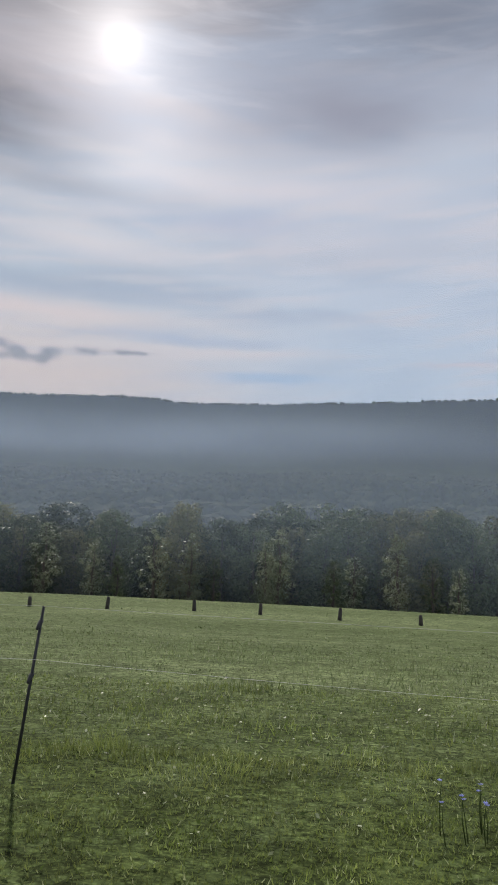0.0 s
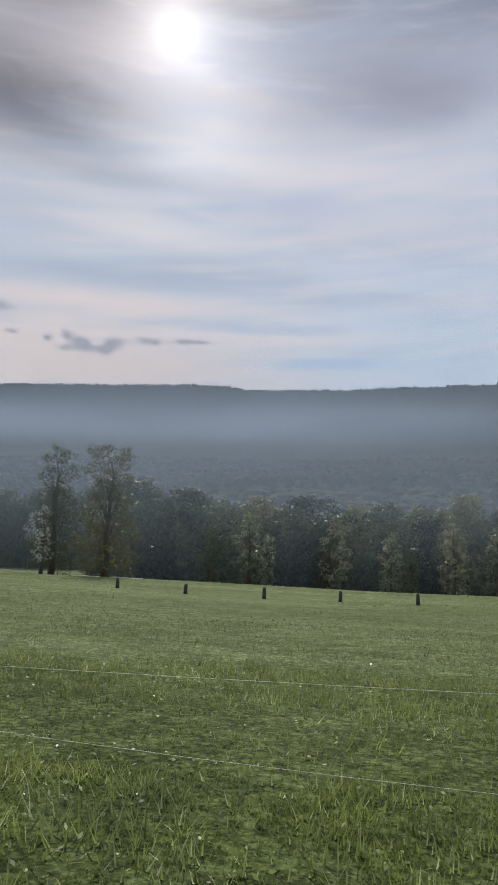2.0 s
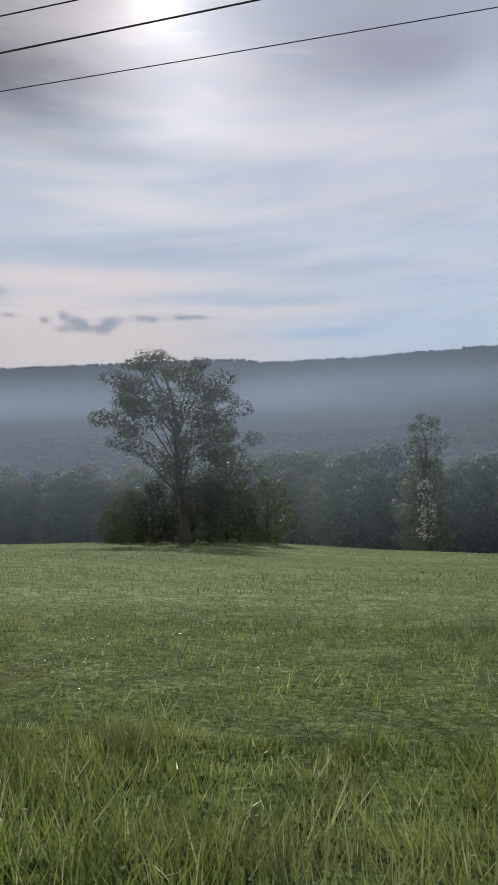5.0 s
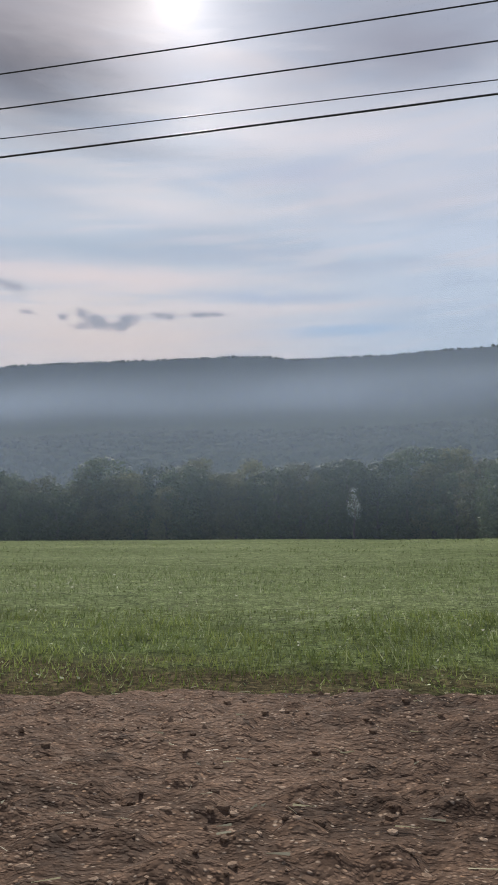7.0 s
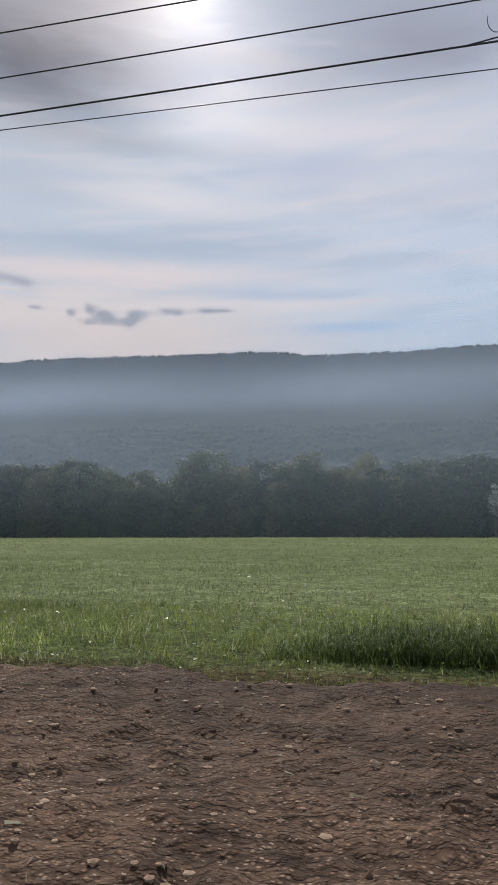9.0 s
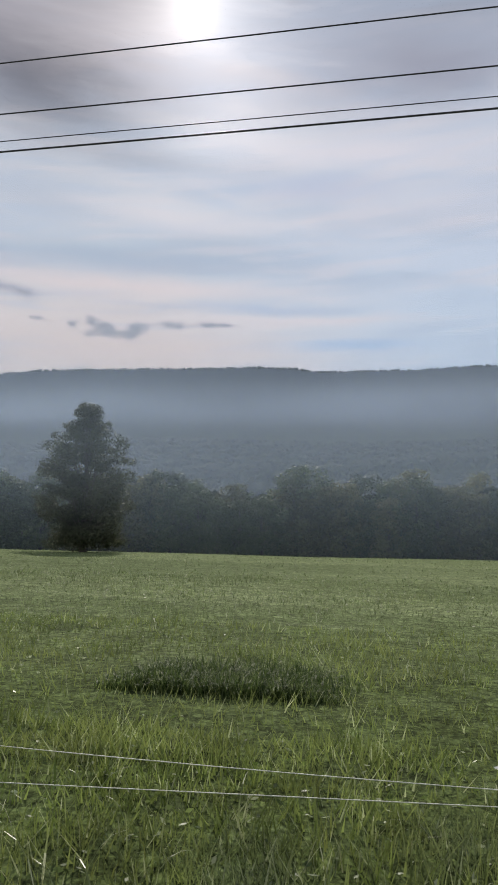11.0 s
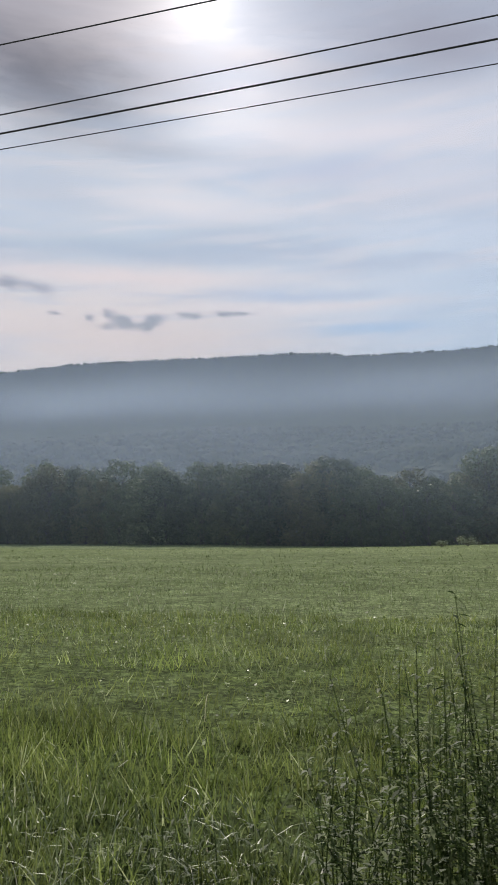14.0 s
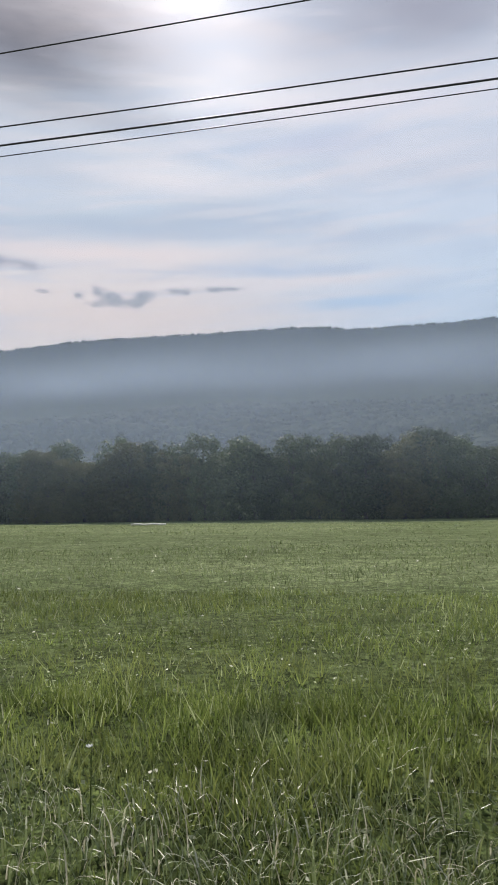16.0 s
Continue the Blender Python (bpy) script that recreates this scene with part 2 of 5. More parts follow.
DRY = leaf("dry_grass", ((0.34, 0.32, 0.22), (0.58, 0.55, 0.44), (0.30, 0.29, 0.18)), 0.4, 0.4, 0.5, 0.4)
WEED = leaf("weed_leaf", ((0.030, 0.052, 0.016), (0.115, 0.160, 0.050), (0.064, 0.096, 0.030), (0.19, 0.23, 0.10)), 0.55, 0.45, 0.4, 0.12)
LEAVES = leaf("tree_leaves", ((0.071, 0.090, 0.041), (0.127, 0.149, 0.071), (0.093, 0.112, 0.057), (0.165, 0.177, 0.104)), 0.6, 0.18, 0.10, 0.1, 0.45)
NEEDLES = leaf("dark_foliage", ((0.042, 0.050, 0.029), (0.130, 0.128, 0.076), (0.078, 0.086, 0.050)), 0.6, 0.35, 0.3, 0.1)
LEAVES_WARM = leaf("tree_leaves_warm", ((0.105, 0.112, 0.052), (0.20, 0.190, 0.095), (0.150, 0.148, 0.072)), 0.6, 0.4, 0.12, 0.12, 0.3)
LEAVES_PALE = leaf("silvery_leaves", ((0.26, 0.29, 0.23), (0.62, 0.64, 0.58), (0.40, 0.43, 0.37)), 0.35, 0.45, 0.4, 0.5)
FAR_LEAVES = leaf("far_canopy", ((0.030, 0.042, 0.022), (0.055, 0.066, 0.032), (0.042, 0.052, 0.026)), 0.9, 0.1, 0.01, 0.02)
FAR_WOODS = plain("far_woods", (0.016, 0.024, 0.014), (0.046, 0.054, 0.028), 0.030, 0.95, 0.0, 1.0, 0.10, dist=6.0, spec=0.0)
BARK = plain("bark", (0.06, 0.05, 0.04), (0.13, 0.11, 0.09), 1.5, 0.9, bump=0.6, stretch=(1, 1, 0.2))
POLE_WOOD = plain("pole_wood", (0.060, 0.050, 0.045), (0.135, 0.112, 0.098), 2.2, 0.85, bump=0.5, stretch=(3, 3, 0.25))
POST_WOOD = plain("post_wood", (0.030, 0.028, 0.027), (0.075, 0.066, 0.060), 4.0, 0.9, bump=0.5, stretch=(2, 2, 0.3))
STRAND = plain("weathered_strand", (0.05, 0.05, 0.05), (0.12, 0.115, 0.11), 8.0, 0.7, 0.3, 0.1)
STEEL = plain("galvanised_steel", (0.22, 0.22, 0.23), (0.36, 0.36, 0.37), 8.0, 0.45, 0.8, 0.1)
CABLE = plain("black_cable", (0.018, 0.018, 0.02), (0.04, 0.04, 0.045), 6.0, 0.55, 0.0, 0.1)
DARK_PLASTIC = plain("black_plastic", (0.015, 0.015, 0.017), (0.035, 0.035, 0.04), 9.0, 0.5, 0.0, 0.1)
# Lens flare over the terminal box is put into this lighter grey.
FLARE_GREY = plain("flare_greyed_plastic", (0.30, 0.29, 0.28), (0.42, 0.41, 0.40), 20.0, 0.3, 0.0, 0.1)
YELLOW = plain("faded_yellow_plastic", (0.15, 0.115, 0.062), (0.34, 0.27, 0.15), 3.0, 0.7, 0.0, 0.3)
ORANGE = plain("orange_plastic", (0.62, 0.22, 0.012), (0.74, 0.31, 0.03), 3.0, 0.5, 0.0, 0.15)
ORANGE_RED = plain("faded_red_band", (0.40, 0.15, 0.07), (0.52, 0.24, 0.12), 8.0, 0.55, 0.0, 0.15)
WHITE_TAPE = plain("white_fence_tape", (0.50, 0.50, 0.43), (0.70, 0.70, 0.62), 30.0, 0.6, 0.0, 0.1)
YELLOW_LEAF = leaf("yellow_green_leaf", ((0.20, 0.22, 0.05), (0.36, 0.38, 0.12), (0.28, 0.30, 0.08)), 0.5, 0.5, 0.5, 0.2)
PALE_LEAF = leaf("pale_shrub_leaf", ((0.13, 0.16, 0.09), (0.30, 0.33, 0.22), (0.20, 0.22, 0.14)), 0.5, 0.42, 0.5, 0.35)
PEBBLE = plain("pebbles", (0.16, 0.098, 0.062), (0.44, 0.33, 0.24), 7.0, 0.9, 0.0, 0.4, spec=0.2)
STONE = plain("field_stone", (0.17, 0.112, 0.072), (0.38, 0.275, 0.19), 6.0, 0.9, 0.0, 0.5)
GRAVEL = plain("pale_gravel", (0.07, 0.068, 0.066), (0.27, 0.265, 0.26), 9.0, 0.85, 0.0, 0.4)
CLOD = plain("soil_clods", (0.085, 0.056, 0.040), (0.215, 0.145, 0.100), 3.0, 0.95, 0.0, 0.8, 30.0, spec=0.1)
PETAL = plain("blue_petals", (0.30, 0.34, 0.72), (0.45, 0.48, 0.80), 20.0, 0.6, 0.0, 0.1)
WHITE_PETAL = plain("white_petals", (0.70, 0.70, 0.66), (0.82, 0.82, 0.78), 20.0, 0.6, 0.0, 0.1)


def turf(name):
    """Grass sward seen from afar: tussocks, mown streaks and patches."""
    m, n = material(name)
    pos = n.add("ShaderNodeTexCoord").outputs["Object"]
    mp = n.add("ShaderNodeMapping")
    n.put(pos, mp.inputs[0])
    mp.inputs["Scale"].default_value = (0.35, 1.0, 1.0)
    a = n.noise(mp.outputs[0], 0.12, 6.0, 0.62)
    b = n.noise(pos, 2.2, 5.0, 0.7)
    c = n.noise(pos, 17.0, 4.0, 0.72)
    col = n.mix(n.ramp(a, 0.34, 0.68), (0.108, 0.140, 0.060, 1), (0.165, 0.200, 0.096, 1))
    col = n.mix(n.math("MULTIPLY", n.ramp(b, 0.42, 0.75), 0.5), col, (0.066, 0.088, 0.032, 1))
    col = n.mix(n.math("MULTIPLY", n.ramp(c, 0.45, 0.72), 0.5), col, (0.165, 0.185, 0.090, 1))
    tuft = n.noise(mp.outputs[0], 0.9, 5.0, 0.7)
    col = n.mix(n.math("MULTIPLY", n.ramp(tuft, 0.52, 0.72), 0.6), col, (0.070, 0.098, 0.040, 1))
    col = n.mix(n.math("MULTIPLY", n.ramp(tuft, 0.46, 0.30), 0.5), col, (0.200, 0.235, 0.130, 1))
    # rank growth beside the road stands on thatch, with the shade between blades painted in; mown hay further out
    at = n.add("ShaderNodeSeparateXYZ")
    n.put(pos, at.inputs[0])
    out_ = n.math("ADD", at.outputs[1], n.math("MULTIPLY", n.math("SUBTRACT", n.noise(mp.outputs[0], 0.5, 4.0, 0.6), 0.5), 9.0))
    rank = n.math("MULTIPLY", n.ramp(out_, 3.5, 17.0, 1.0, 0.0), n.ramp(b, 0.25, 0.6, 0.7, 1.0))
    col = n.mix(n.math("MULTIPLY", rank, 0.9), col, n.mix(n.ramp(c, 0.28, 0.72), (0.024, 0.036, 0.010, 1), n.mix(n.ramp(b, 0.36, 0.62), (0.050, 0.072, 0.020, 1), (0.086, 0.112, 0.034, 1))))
    # soil showing through the thin grass beside the bare strip
    worn = n.math("MULTIPLY", n.ramp(at.outputs[0], -192.0, -188.0), n.math("MULTIPLY", n.ramp(at.outputs[0], -101.0, -98.0, 1.0, 0.0), n.ramp(at.outputs[1], 0.5, 2.0)))
    near_ = n.math("ADD", at.outputs[1], n.math("MULTIPLY", n.math("SUBTRACT", n.noise(mp.outputs[0], 1.1, 5.0, 0.65), 0.5), 5.0))
    col = n.mix(n.math("MULTIPLY", n.math("MULTIPLY", worn, n.ramp(near_, 6.6, 8.6, 1.0, 0.0)), 0.85), col, n.mix(n.ramp(c, 0.3, 0.7), (0.022, 0.016, 0.010, 1), (0.088, 0.062, 0.036, 1)))
    # single leaves and tussocks of the sward, with darker gaps between them
    lobes = []
    for scale in (38.0, 11.0):
        v = n.add("ShaderNodeTexVoronoi", feature="F1")
        n.put(pos, v.inputs["Vector"])
        v.inputs["Scale"].default_value = scale
        t = n.add("ShaderNodeSeparateColor")
        n.put(v.outputs["Color"], t.inputs[0])
        lobes.append(n.math("MULTIPLY", n.ramp(t.outputs[0], 0.0, 1.0, 0.45, 1.75), n.ramp(v.outputs["Distance"], 0.2, 0.75, 1.15, 0.5)))
    leafy = n.math("MULTIPLY", n.math("ADD", n.math("MULTIPLY", lobes[0], 0.5), n.math("MULTIPLY", lobes[1], 0.5)), n.ramp(n.noise(pos, 1.3, 3.0, 0.6), 0.3, 0.7, 0.85, 1.35))
    grey = n.add("ShaderNodeCombineColor")
    for sock in grey.inputs:
        n.put(leafy, sock)
    col = n.mix(1.0, col, grey.outputs[0], "MULTIPLY")
    p = n.add("ShaderNodeBsdfPrincipled")
    n.put(col, p.inputs["Base Color"])
    p.inputs["Roughness"].default_value = 0.9
    p.inputs["Specular IOR Level"].default_value = 0.012
    bp = n.add("ShaderNodeBump")
    bp.inputs["Strength"].default_value = 0.6
    bp.inputs["Distance"].default_value = 0.045
    n.put(n.math("ADD", b, n.math("MULTIPLY", c, 0.4)), bp.inputs["Height"])
    n.put(bp.outputs[0], p.inputs["Normal"])
    o = n.add("ShaderNodeOutputMaterial")
    n.put(p.outputs[0], o.inputs[0])
    return m


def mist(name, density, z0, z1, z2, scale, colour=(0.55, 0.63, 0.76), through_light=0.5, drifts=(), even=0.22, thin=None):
    """A see-through sheet standing in for mist and haze: thickest at height z1, gone below z0 and above z2."""
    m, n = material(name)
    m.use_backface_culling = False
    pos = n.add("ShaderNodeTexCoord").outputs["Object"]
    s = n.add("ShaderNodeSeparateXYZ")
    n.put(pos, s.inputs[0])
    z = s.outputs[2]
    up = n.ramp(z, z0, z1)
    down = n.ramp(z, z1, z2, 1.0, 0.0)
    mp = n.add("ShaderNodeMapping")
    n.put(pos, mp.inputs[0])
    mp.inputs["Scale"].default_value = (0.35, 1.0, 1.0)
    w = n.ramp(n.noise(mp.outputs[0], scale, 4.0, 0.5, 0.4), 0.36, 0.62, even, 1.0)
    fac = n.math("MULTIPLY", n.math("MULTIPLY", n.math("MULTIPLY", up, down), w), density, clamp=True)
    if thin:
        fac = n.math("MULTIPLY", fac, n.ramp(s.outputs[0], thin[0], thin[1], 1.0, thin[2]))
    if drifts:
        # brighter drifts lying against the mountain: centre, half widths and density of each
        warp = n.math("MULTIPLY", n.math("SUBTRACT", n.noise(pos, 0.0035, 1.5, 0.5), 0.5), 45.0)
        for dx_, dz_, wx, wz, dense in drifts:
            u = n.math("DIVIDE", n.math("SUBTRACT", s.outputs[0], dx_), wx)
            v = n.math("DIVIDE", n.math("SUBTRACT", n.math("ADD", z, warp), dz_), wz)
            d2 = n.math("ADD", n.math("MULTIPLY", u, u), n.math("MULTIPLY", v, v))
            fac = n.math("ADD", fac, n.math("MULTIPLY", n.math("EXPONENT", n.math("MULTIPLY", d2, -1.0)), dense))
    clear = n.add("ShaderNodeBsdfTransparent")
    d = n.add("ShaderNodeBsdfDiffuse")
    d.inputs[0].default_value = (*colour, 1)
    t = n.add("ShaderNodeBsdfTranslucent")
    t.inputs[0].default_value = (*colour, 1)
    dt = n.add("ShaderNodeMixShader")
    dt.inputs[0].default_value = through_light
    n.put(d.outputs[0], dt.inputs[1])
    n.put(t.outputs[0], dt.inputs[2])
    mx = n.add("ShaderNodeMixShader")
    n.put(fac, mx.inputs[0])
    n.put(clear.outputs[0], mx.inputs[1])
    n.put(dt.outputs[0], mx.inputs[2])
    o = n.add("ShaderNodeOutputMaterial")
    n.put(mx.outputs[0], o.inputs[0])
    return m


def churned(name):
    """Churned soil: damp patches, clods and pale grit, with the shade between them put into the colour."""
    m, n = material(name)
    pos = n.add("ShaderNodeTexCoord").outputs["Object"]
    mp = n.add("ShaderNodeMapping")
    n.put(pos, mp.inputs[0])
    mp.inputs["Scale"].default_value = (0.6, 1.0, 1.0)
    a = n.noise(mp.outputs[0], 0.8, 5.0, 0.62)
    b = n.noise(pos, 9.0, 4.0, 0.68)
    c = n.noise(pos, 26.0, 2.0, 0.5)
    st = n.add("ShaderNodeMapping")
    n.put(pos, st.inputs[0])
    st.inputs["Scale"].default_value = (0.8, 1.0, 1.0)
    d = n.noise(st.outputs[0], 5.0, 3.0, 0.5)
    cell = n.add("ShaderNodeTexVoronoi", feature="F1")
    n.put(st.outputs[0], cell.inputs["Vector"])
    cell.inputs["Scale"].default_value = 19.0
    clod_top = n.ramp(cell.outputs["Distance"], 0.25, 0.75, 1.0, 0.0)
    tone = n.add("ShaderNodeSeparateColor")
    n.put(cell.outputs["Color"], tone.inputs[0])
    grit = n.add("ShaderNodeTexVoronoi", feature="F1")
    n.put(st.outputs[0], grit.inputs["Vector"])
    grit.inputs["Scale"].default_value = 52.0
    grain = n.ramp(grit.outputs["Distance"], 0.2, 0.6, 1.0, 0.0)
    fleck = n.add("ShaderNodeSeparateColor")
    n.put(grit.outputs["Color"], fleck.inputs[0])
    f = n.math("ADD", n.math("MULTIPLY", n.ramp(a, 0.38, 0.62), 0.42), n.math("MULTIPLY", n.ramp(d, 0.36, 0.64), 0.34))
    f = n.math("ADD", f, n.math("MULTIPLY", n.math("MULTIPLY", tone.outputs[0], clod_top), 0.34))
    col = n.mix(f, (0.036, 0.023, 0.017, 1), (0.195, 0.126, 0.088, 1))
    tan = n.noise(mp.outputs[0], 0.33, 3.0, 0.55)
    at = n.add("ShaderNodeSeparateXYZ")
    n.put(pos, at.inputs[0])
    dry = n.math("MULTIPLY", n.ramp(at.outputs[0], -159.0, -154.5), n.ramp(at.outputs[0], -150.5, -146.0, 1.0, 0.0))
    col = n.mix(n.math("MULTIPLY", n.math("MAXIMUM", n.ramp(tan, 0.56, 0.70), n.math("MULTIPLY", dry, n.ramp(b, 0.25, 0.55, 0.5, 1.0))), 0.55), col, (0.205, 0.132, 0.084, 1))
    edge = n.math("ADD", at.outputs[1], n.math("MULTIPLY", n.math("SUBTRACT", a, 0.5), 2.6))
    sandy = n.math("MULTIPLY", n.ramp(edge, 2.9, 3.5, 1.0, 0.0), n.math("MULTIPLY", n.ramp(at.outputs[0], -171.0, -168.0), n.ramp(at.outputs[0], -160.0, -157.0, 1.0, 0.0)))
    col = n.mix(n.math("MULTIPLY", sandy, n.ramp(d, 0.40, 0.62, 0.1, 0.7)), col, (0.260, 0.175, 0.108, 1))
    col = n.mix(n.math("MULTIPLY", n.math("MULTIPLY", n.ramp(fleck.outputs[0], 0.80, 0.88), grain), 0.7), col, n.mix(fleck.outputs[1], (0.30, 0.185, 0.115, 1), (0.36, 0.30, 0.24, 1)))
    # Hollows go near-black: shade between clods and grit painted into the soil.
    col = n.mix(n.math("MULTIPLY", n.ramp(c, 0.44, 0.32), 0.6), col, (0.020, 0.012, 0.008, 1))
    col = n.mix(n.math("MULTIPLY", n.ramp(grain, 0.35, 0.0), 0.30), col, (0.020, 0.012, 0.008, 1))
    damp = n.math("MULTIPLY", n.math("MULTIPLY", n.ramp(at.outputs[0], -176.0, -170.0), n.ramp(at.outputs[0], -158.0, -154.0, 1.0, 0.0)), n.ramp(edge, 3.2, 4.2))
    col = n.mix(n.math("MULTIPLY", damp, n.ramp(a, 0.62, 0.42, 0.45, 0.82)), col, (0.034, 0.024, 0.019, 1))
    p = n.add("ShaderNodeBsdfPrincipled")
    n.put(col, p.inputs["Base Color"])
    n.put(n.ramp(b, 0.3, 0.7, 0.78, 0.97), p.inputs["Roughness"])
    p.inputs["Specular IOR Level"].default_value = 0.06
    bp = n.add("ShaderNodeBump")
    bp.inputs["Strength"].default_value = 1.0
    bp.inputs["Distance"].default_value = 0.035
    n.put(n.math("ADD", n.math("ADD", n.math("MULTIPLY", d, 0.7), n.math("MULTIPLY", c, 0.25)), n.math("ADD", n.math("MULTIPLY", clod_top, 0.30), n.math("MULTIPLY", grain, 0.14))), bp.inputs["Height"])
    n.put(bp.outputs[0], p.inputs["Normal"])
    o = n.add("ShaderNodeOutputMaterial")
    n.put(p.outputs[0], o.inputs[0])
    return m


SOIL = churned("soil")
TURF = turf("field_turf")


# ---------------------------------------------------------------- mesh helpers
def mesh_of(name, verts, faces, mat, smooth=False):
    me = bpy.data.meshes.new(name)
    me.from_pydata([tuple(map(float, v)) for v in verts], [], [tuple(map(int, f)) for f in faces])
    me.materials.append(mat)
    if smooth:
        me.polygons.foreach_set("use_smooth", [True] * len(me.polygons))
    me.update()
    return me


def mesh_fast(name, verts, size, mat, smooth=False):
    """Mesh from an array of separate faces of one size (3 or 4 corners each)."""
    verts = np.asarray(verts, dtype=np.float32).reshape(-1, 3)
    k = len(verts)
    me = bpy.data.meshes.new(name)
    me.vertices.add(k)
    me.vertices.foreach_set("co", verts.ravel())
    me.loops.add(k)
    me.loops.foreach_set("vertex_index", np.arange(k, dtype=np.int32))
    me.polygons.add(k // size)
    me.polygons.foreach_set("loop_start", np.arange(0, k, size, dtype=np.int32))
    me.materials.append(mat)
    me.update(calc_edges=True)
    return me


def part(name, bm, mat, parent=None, label=""):
    me = bpy.data.meshes.new(name)
    bm.to_mesh(me)
    bm.free()
    me.materials.append(mat)
    ob = new(name, me)
    ob.parent = parent
    if label:
        tagged(ob, label)
    return ob


def tube(bm, pts, radii, sides=8, cap=True):
    """A round tube through the points, with a radius at each."""
    pts = [Vector(p) for p in pts]
    rings = []
    for i, p in enumerate(pts):
        d = (pts[min(i + 1, len(pts) - 1)] - pts[max(i - 1, 0)]).normalized()
        u = d.cross(Vector((0.3, 1, 0.1))).normalized()
        v = d.cross(u)
        r = radii[i] if hasattr(radii, "__len__") else radii
        rings.append([bm.verts.new(p + (u * math.cos(2 * math.pi * k / sides) + v * math.sin(2 * math.pi * k / sides)) * r) for k in range(sides)])
    for a, b in zip(rings, rings[1:]):
        for k in range(sides):
            f = bm.faces.new((a[k], a[(k + 1) % sides], b[(k + 1) % sides], b[k]))
            f.smooth = True
    if cap:
        bm.faces.new(list(reversed(rings[0])))
        bm.faces.new(rings[-1])
    return bm


def box(bm, c, size, m=None, bevel=0.0):
    """A bevelled block round c."""
    b = bmesh.new()
    bmesh.ops.create_cube(b, size=1.0)
    bmesh.ops.scale(b, vec=size, verts=b.verts[:])
    if bevel:
        bmesh.ops.bevel(b, geom=b.edges[:], offset=bevel, segments=2, affect="EDGES")
    if m is not None:
        bmesh.ops.transform(b, matrix=m, verts=b.verts[:])
    bmesh.ops.translate(b, vec=c, verts=b.verts[:])
    twin = {v: bm.verts.new(v.co) for v in b.verts}
    for f in b.faces:
        bm.faces.new([twin[v] for v in f.verts])
    b.free()
    return bm


def empty(name, m, label, category, group="", kind=""):
    ob = new(name)
    ob.matrix_world = m
    return tagged(ob, label, category, group, kind)


# ---------------------------------------------------------------- ground
EDGE_X = (-420, -354, -323, -297, -270, -257, -231, -200, -170, -137, -127, -108, -97, -85, -60, -40, -10, 20, 90)
EDGE_Z = (-0.40, -0.45, -0.68, -0.82, -0.5, -0.18, -0.08, 0.0, 0.05, 0.05, 0.55, 0.50, -1.0, -1.4, -1.25, -1.3, -1.25, -1.55, -1.6)
FAR_X = (-420, -300, -220, -150, -137, -127, -108, -97, -40, 30)
FAR_Y = (85, 80, 80, 108, 104, 72, 72, 99, 80, 75)


def ground_z(x, y):
    """Height of the ground: level beside the road, a crest at the far side of the field, then a drop into the woods."""
    x, y = np.asarray(x, float), np.asarray(y, float)
    ze, ye = np.interp(x, EDGE_X, EDGE_Z), np.interp(x, FAR_X, FAR_Y)
    t = np.clip(y / ye, 0, None)
    dip = -0.75 * np.clip((x + 75) / 30, 0, 1)
    z = ze * np.clip(t, 0, 1) + dip * np.sin(np.pi * np.clip(t, 0, 1) ** 1.5) * (t < 1)
    z = z - np.clip((y - ye) * 0.055, 0, 4.0)
    roll_ = 0.10 * np.sin(x * 0.21 + 0.5 * np.sin(y * 0.11)) * np.sin(y * 0.17 + 1.0) * np.clip((y - 8) / 25, 0, 1) * np.clip((1.05 - t) * 4, 0, 1)
    return z + roll_


def steps(*spans):
    out = []
    for a, b, s in spans:
        out += list(np.arange(a, b, s))
    return np.array(out + [spans[-1][1]])


def sheet(name, xs, ys, fz, mat, smooth=True):
    X, Y = np.meshgrid(xs, ys)
    V = np.stack([X, Y, fz(X, Y)], -1).reshape(-1, 3)
    nx, ny = len(xs), len(ys)
    i = np.arange(nx - 1)[None, :] + nx * np.arange(ny - 1)[:, None]
    F = np.stack([i, i + 1, i + 1 + nx, i + nx], -1).reshape(-1, 4)
    me = bpy.data.meshes.new(name)
    me.vertices.add(len(V))
    me.vertices.foreach_set("co", V.astype(np.float32).ravel())
    me.loops.add(F.size)
    me.loops.foreach_set("vertex_index", F.astype(np.int32).ravel())
    me.polygons.add(len(F))
    me.polygons.foreach_set("loop_start", np.arange(0, F.size, 4, dtype=np.int32))
    me.polygons.foreach_set("use_smooth", np.full(len(F), smooth, dtype=bool))
    me.materials.append(mat)
    me.update(calc_edges=True)
    return me


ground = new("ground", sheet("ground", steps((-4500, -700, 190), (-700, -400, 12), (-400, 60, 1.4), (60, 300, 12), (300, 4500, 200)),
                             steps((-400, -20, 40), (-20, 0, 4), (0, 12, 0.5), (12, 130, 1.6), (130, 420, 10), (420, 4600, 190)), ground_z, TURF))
tagged(ground, "wide green hay field rolling gently to the woods", "field", kind="structure")

# ---------------------------------------------------------------- ridge and hillside
RIDGE_X = (-3600, -2900, -2133, -1940, -1780, -1420, -1100, -850, -740, -664, -588, -420, -290, -222, -60, 132, 394, 655, 1400, 2600)
RIDGE_Z = (640, 660, 694, 704, 711, 709, 703, 703, 697, 691, 678, 677, 678, 678, 685, 690, 702, 711, 735, 735)
RIDGE_Y = 2963.0


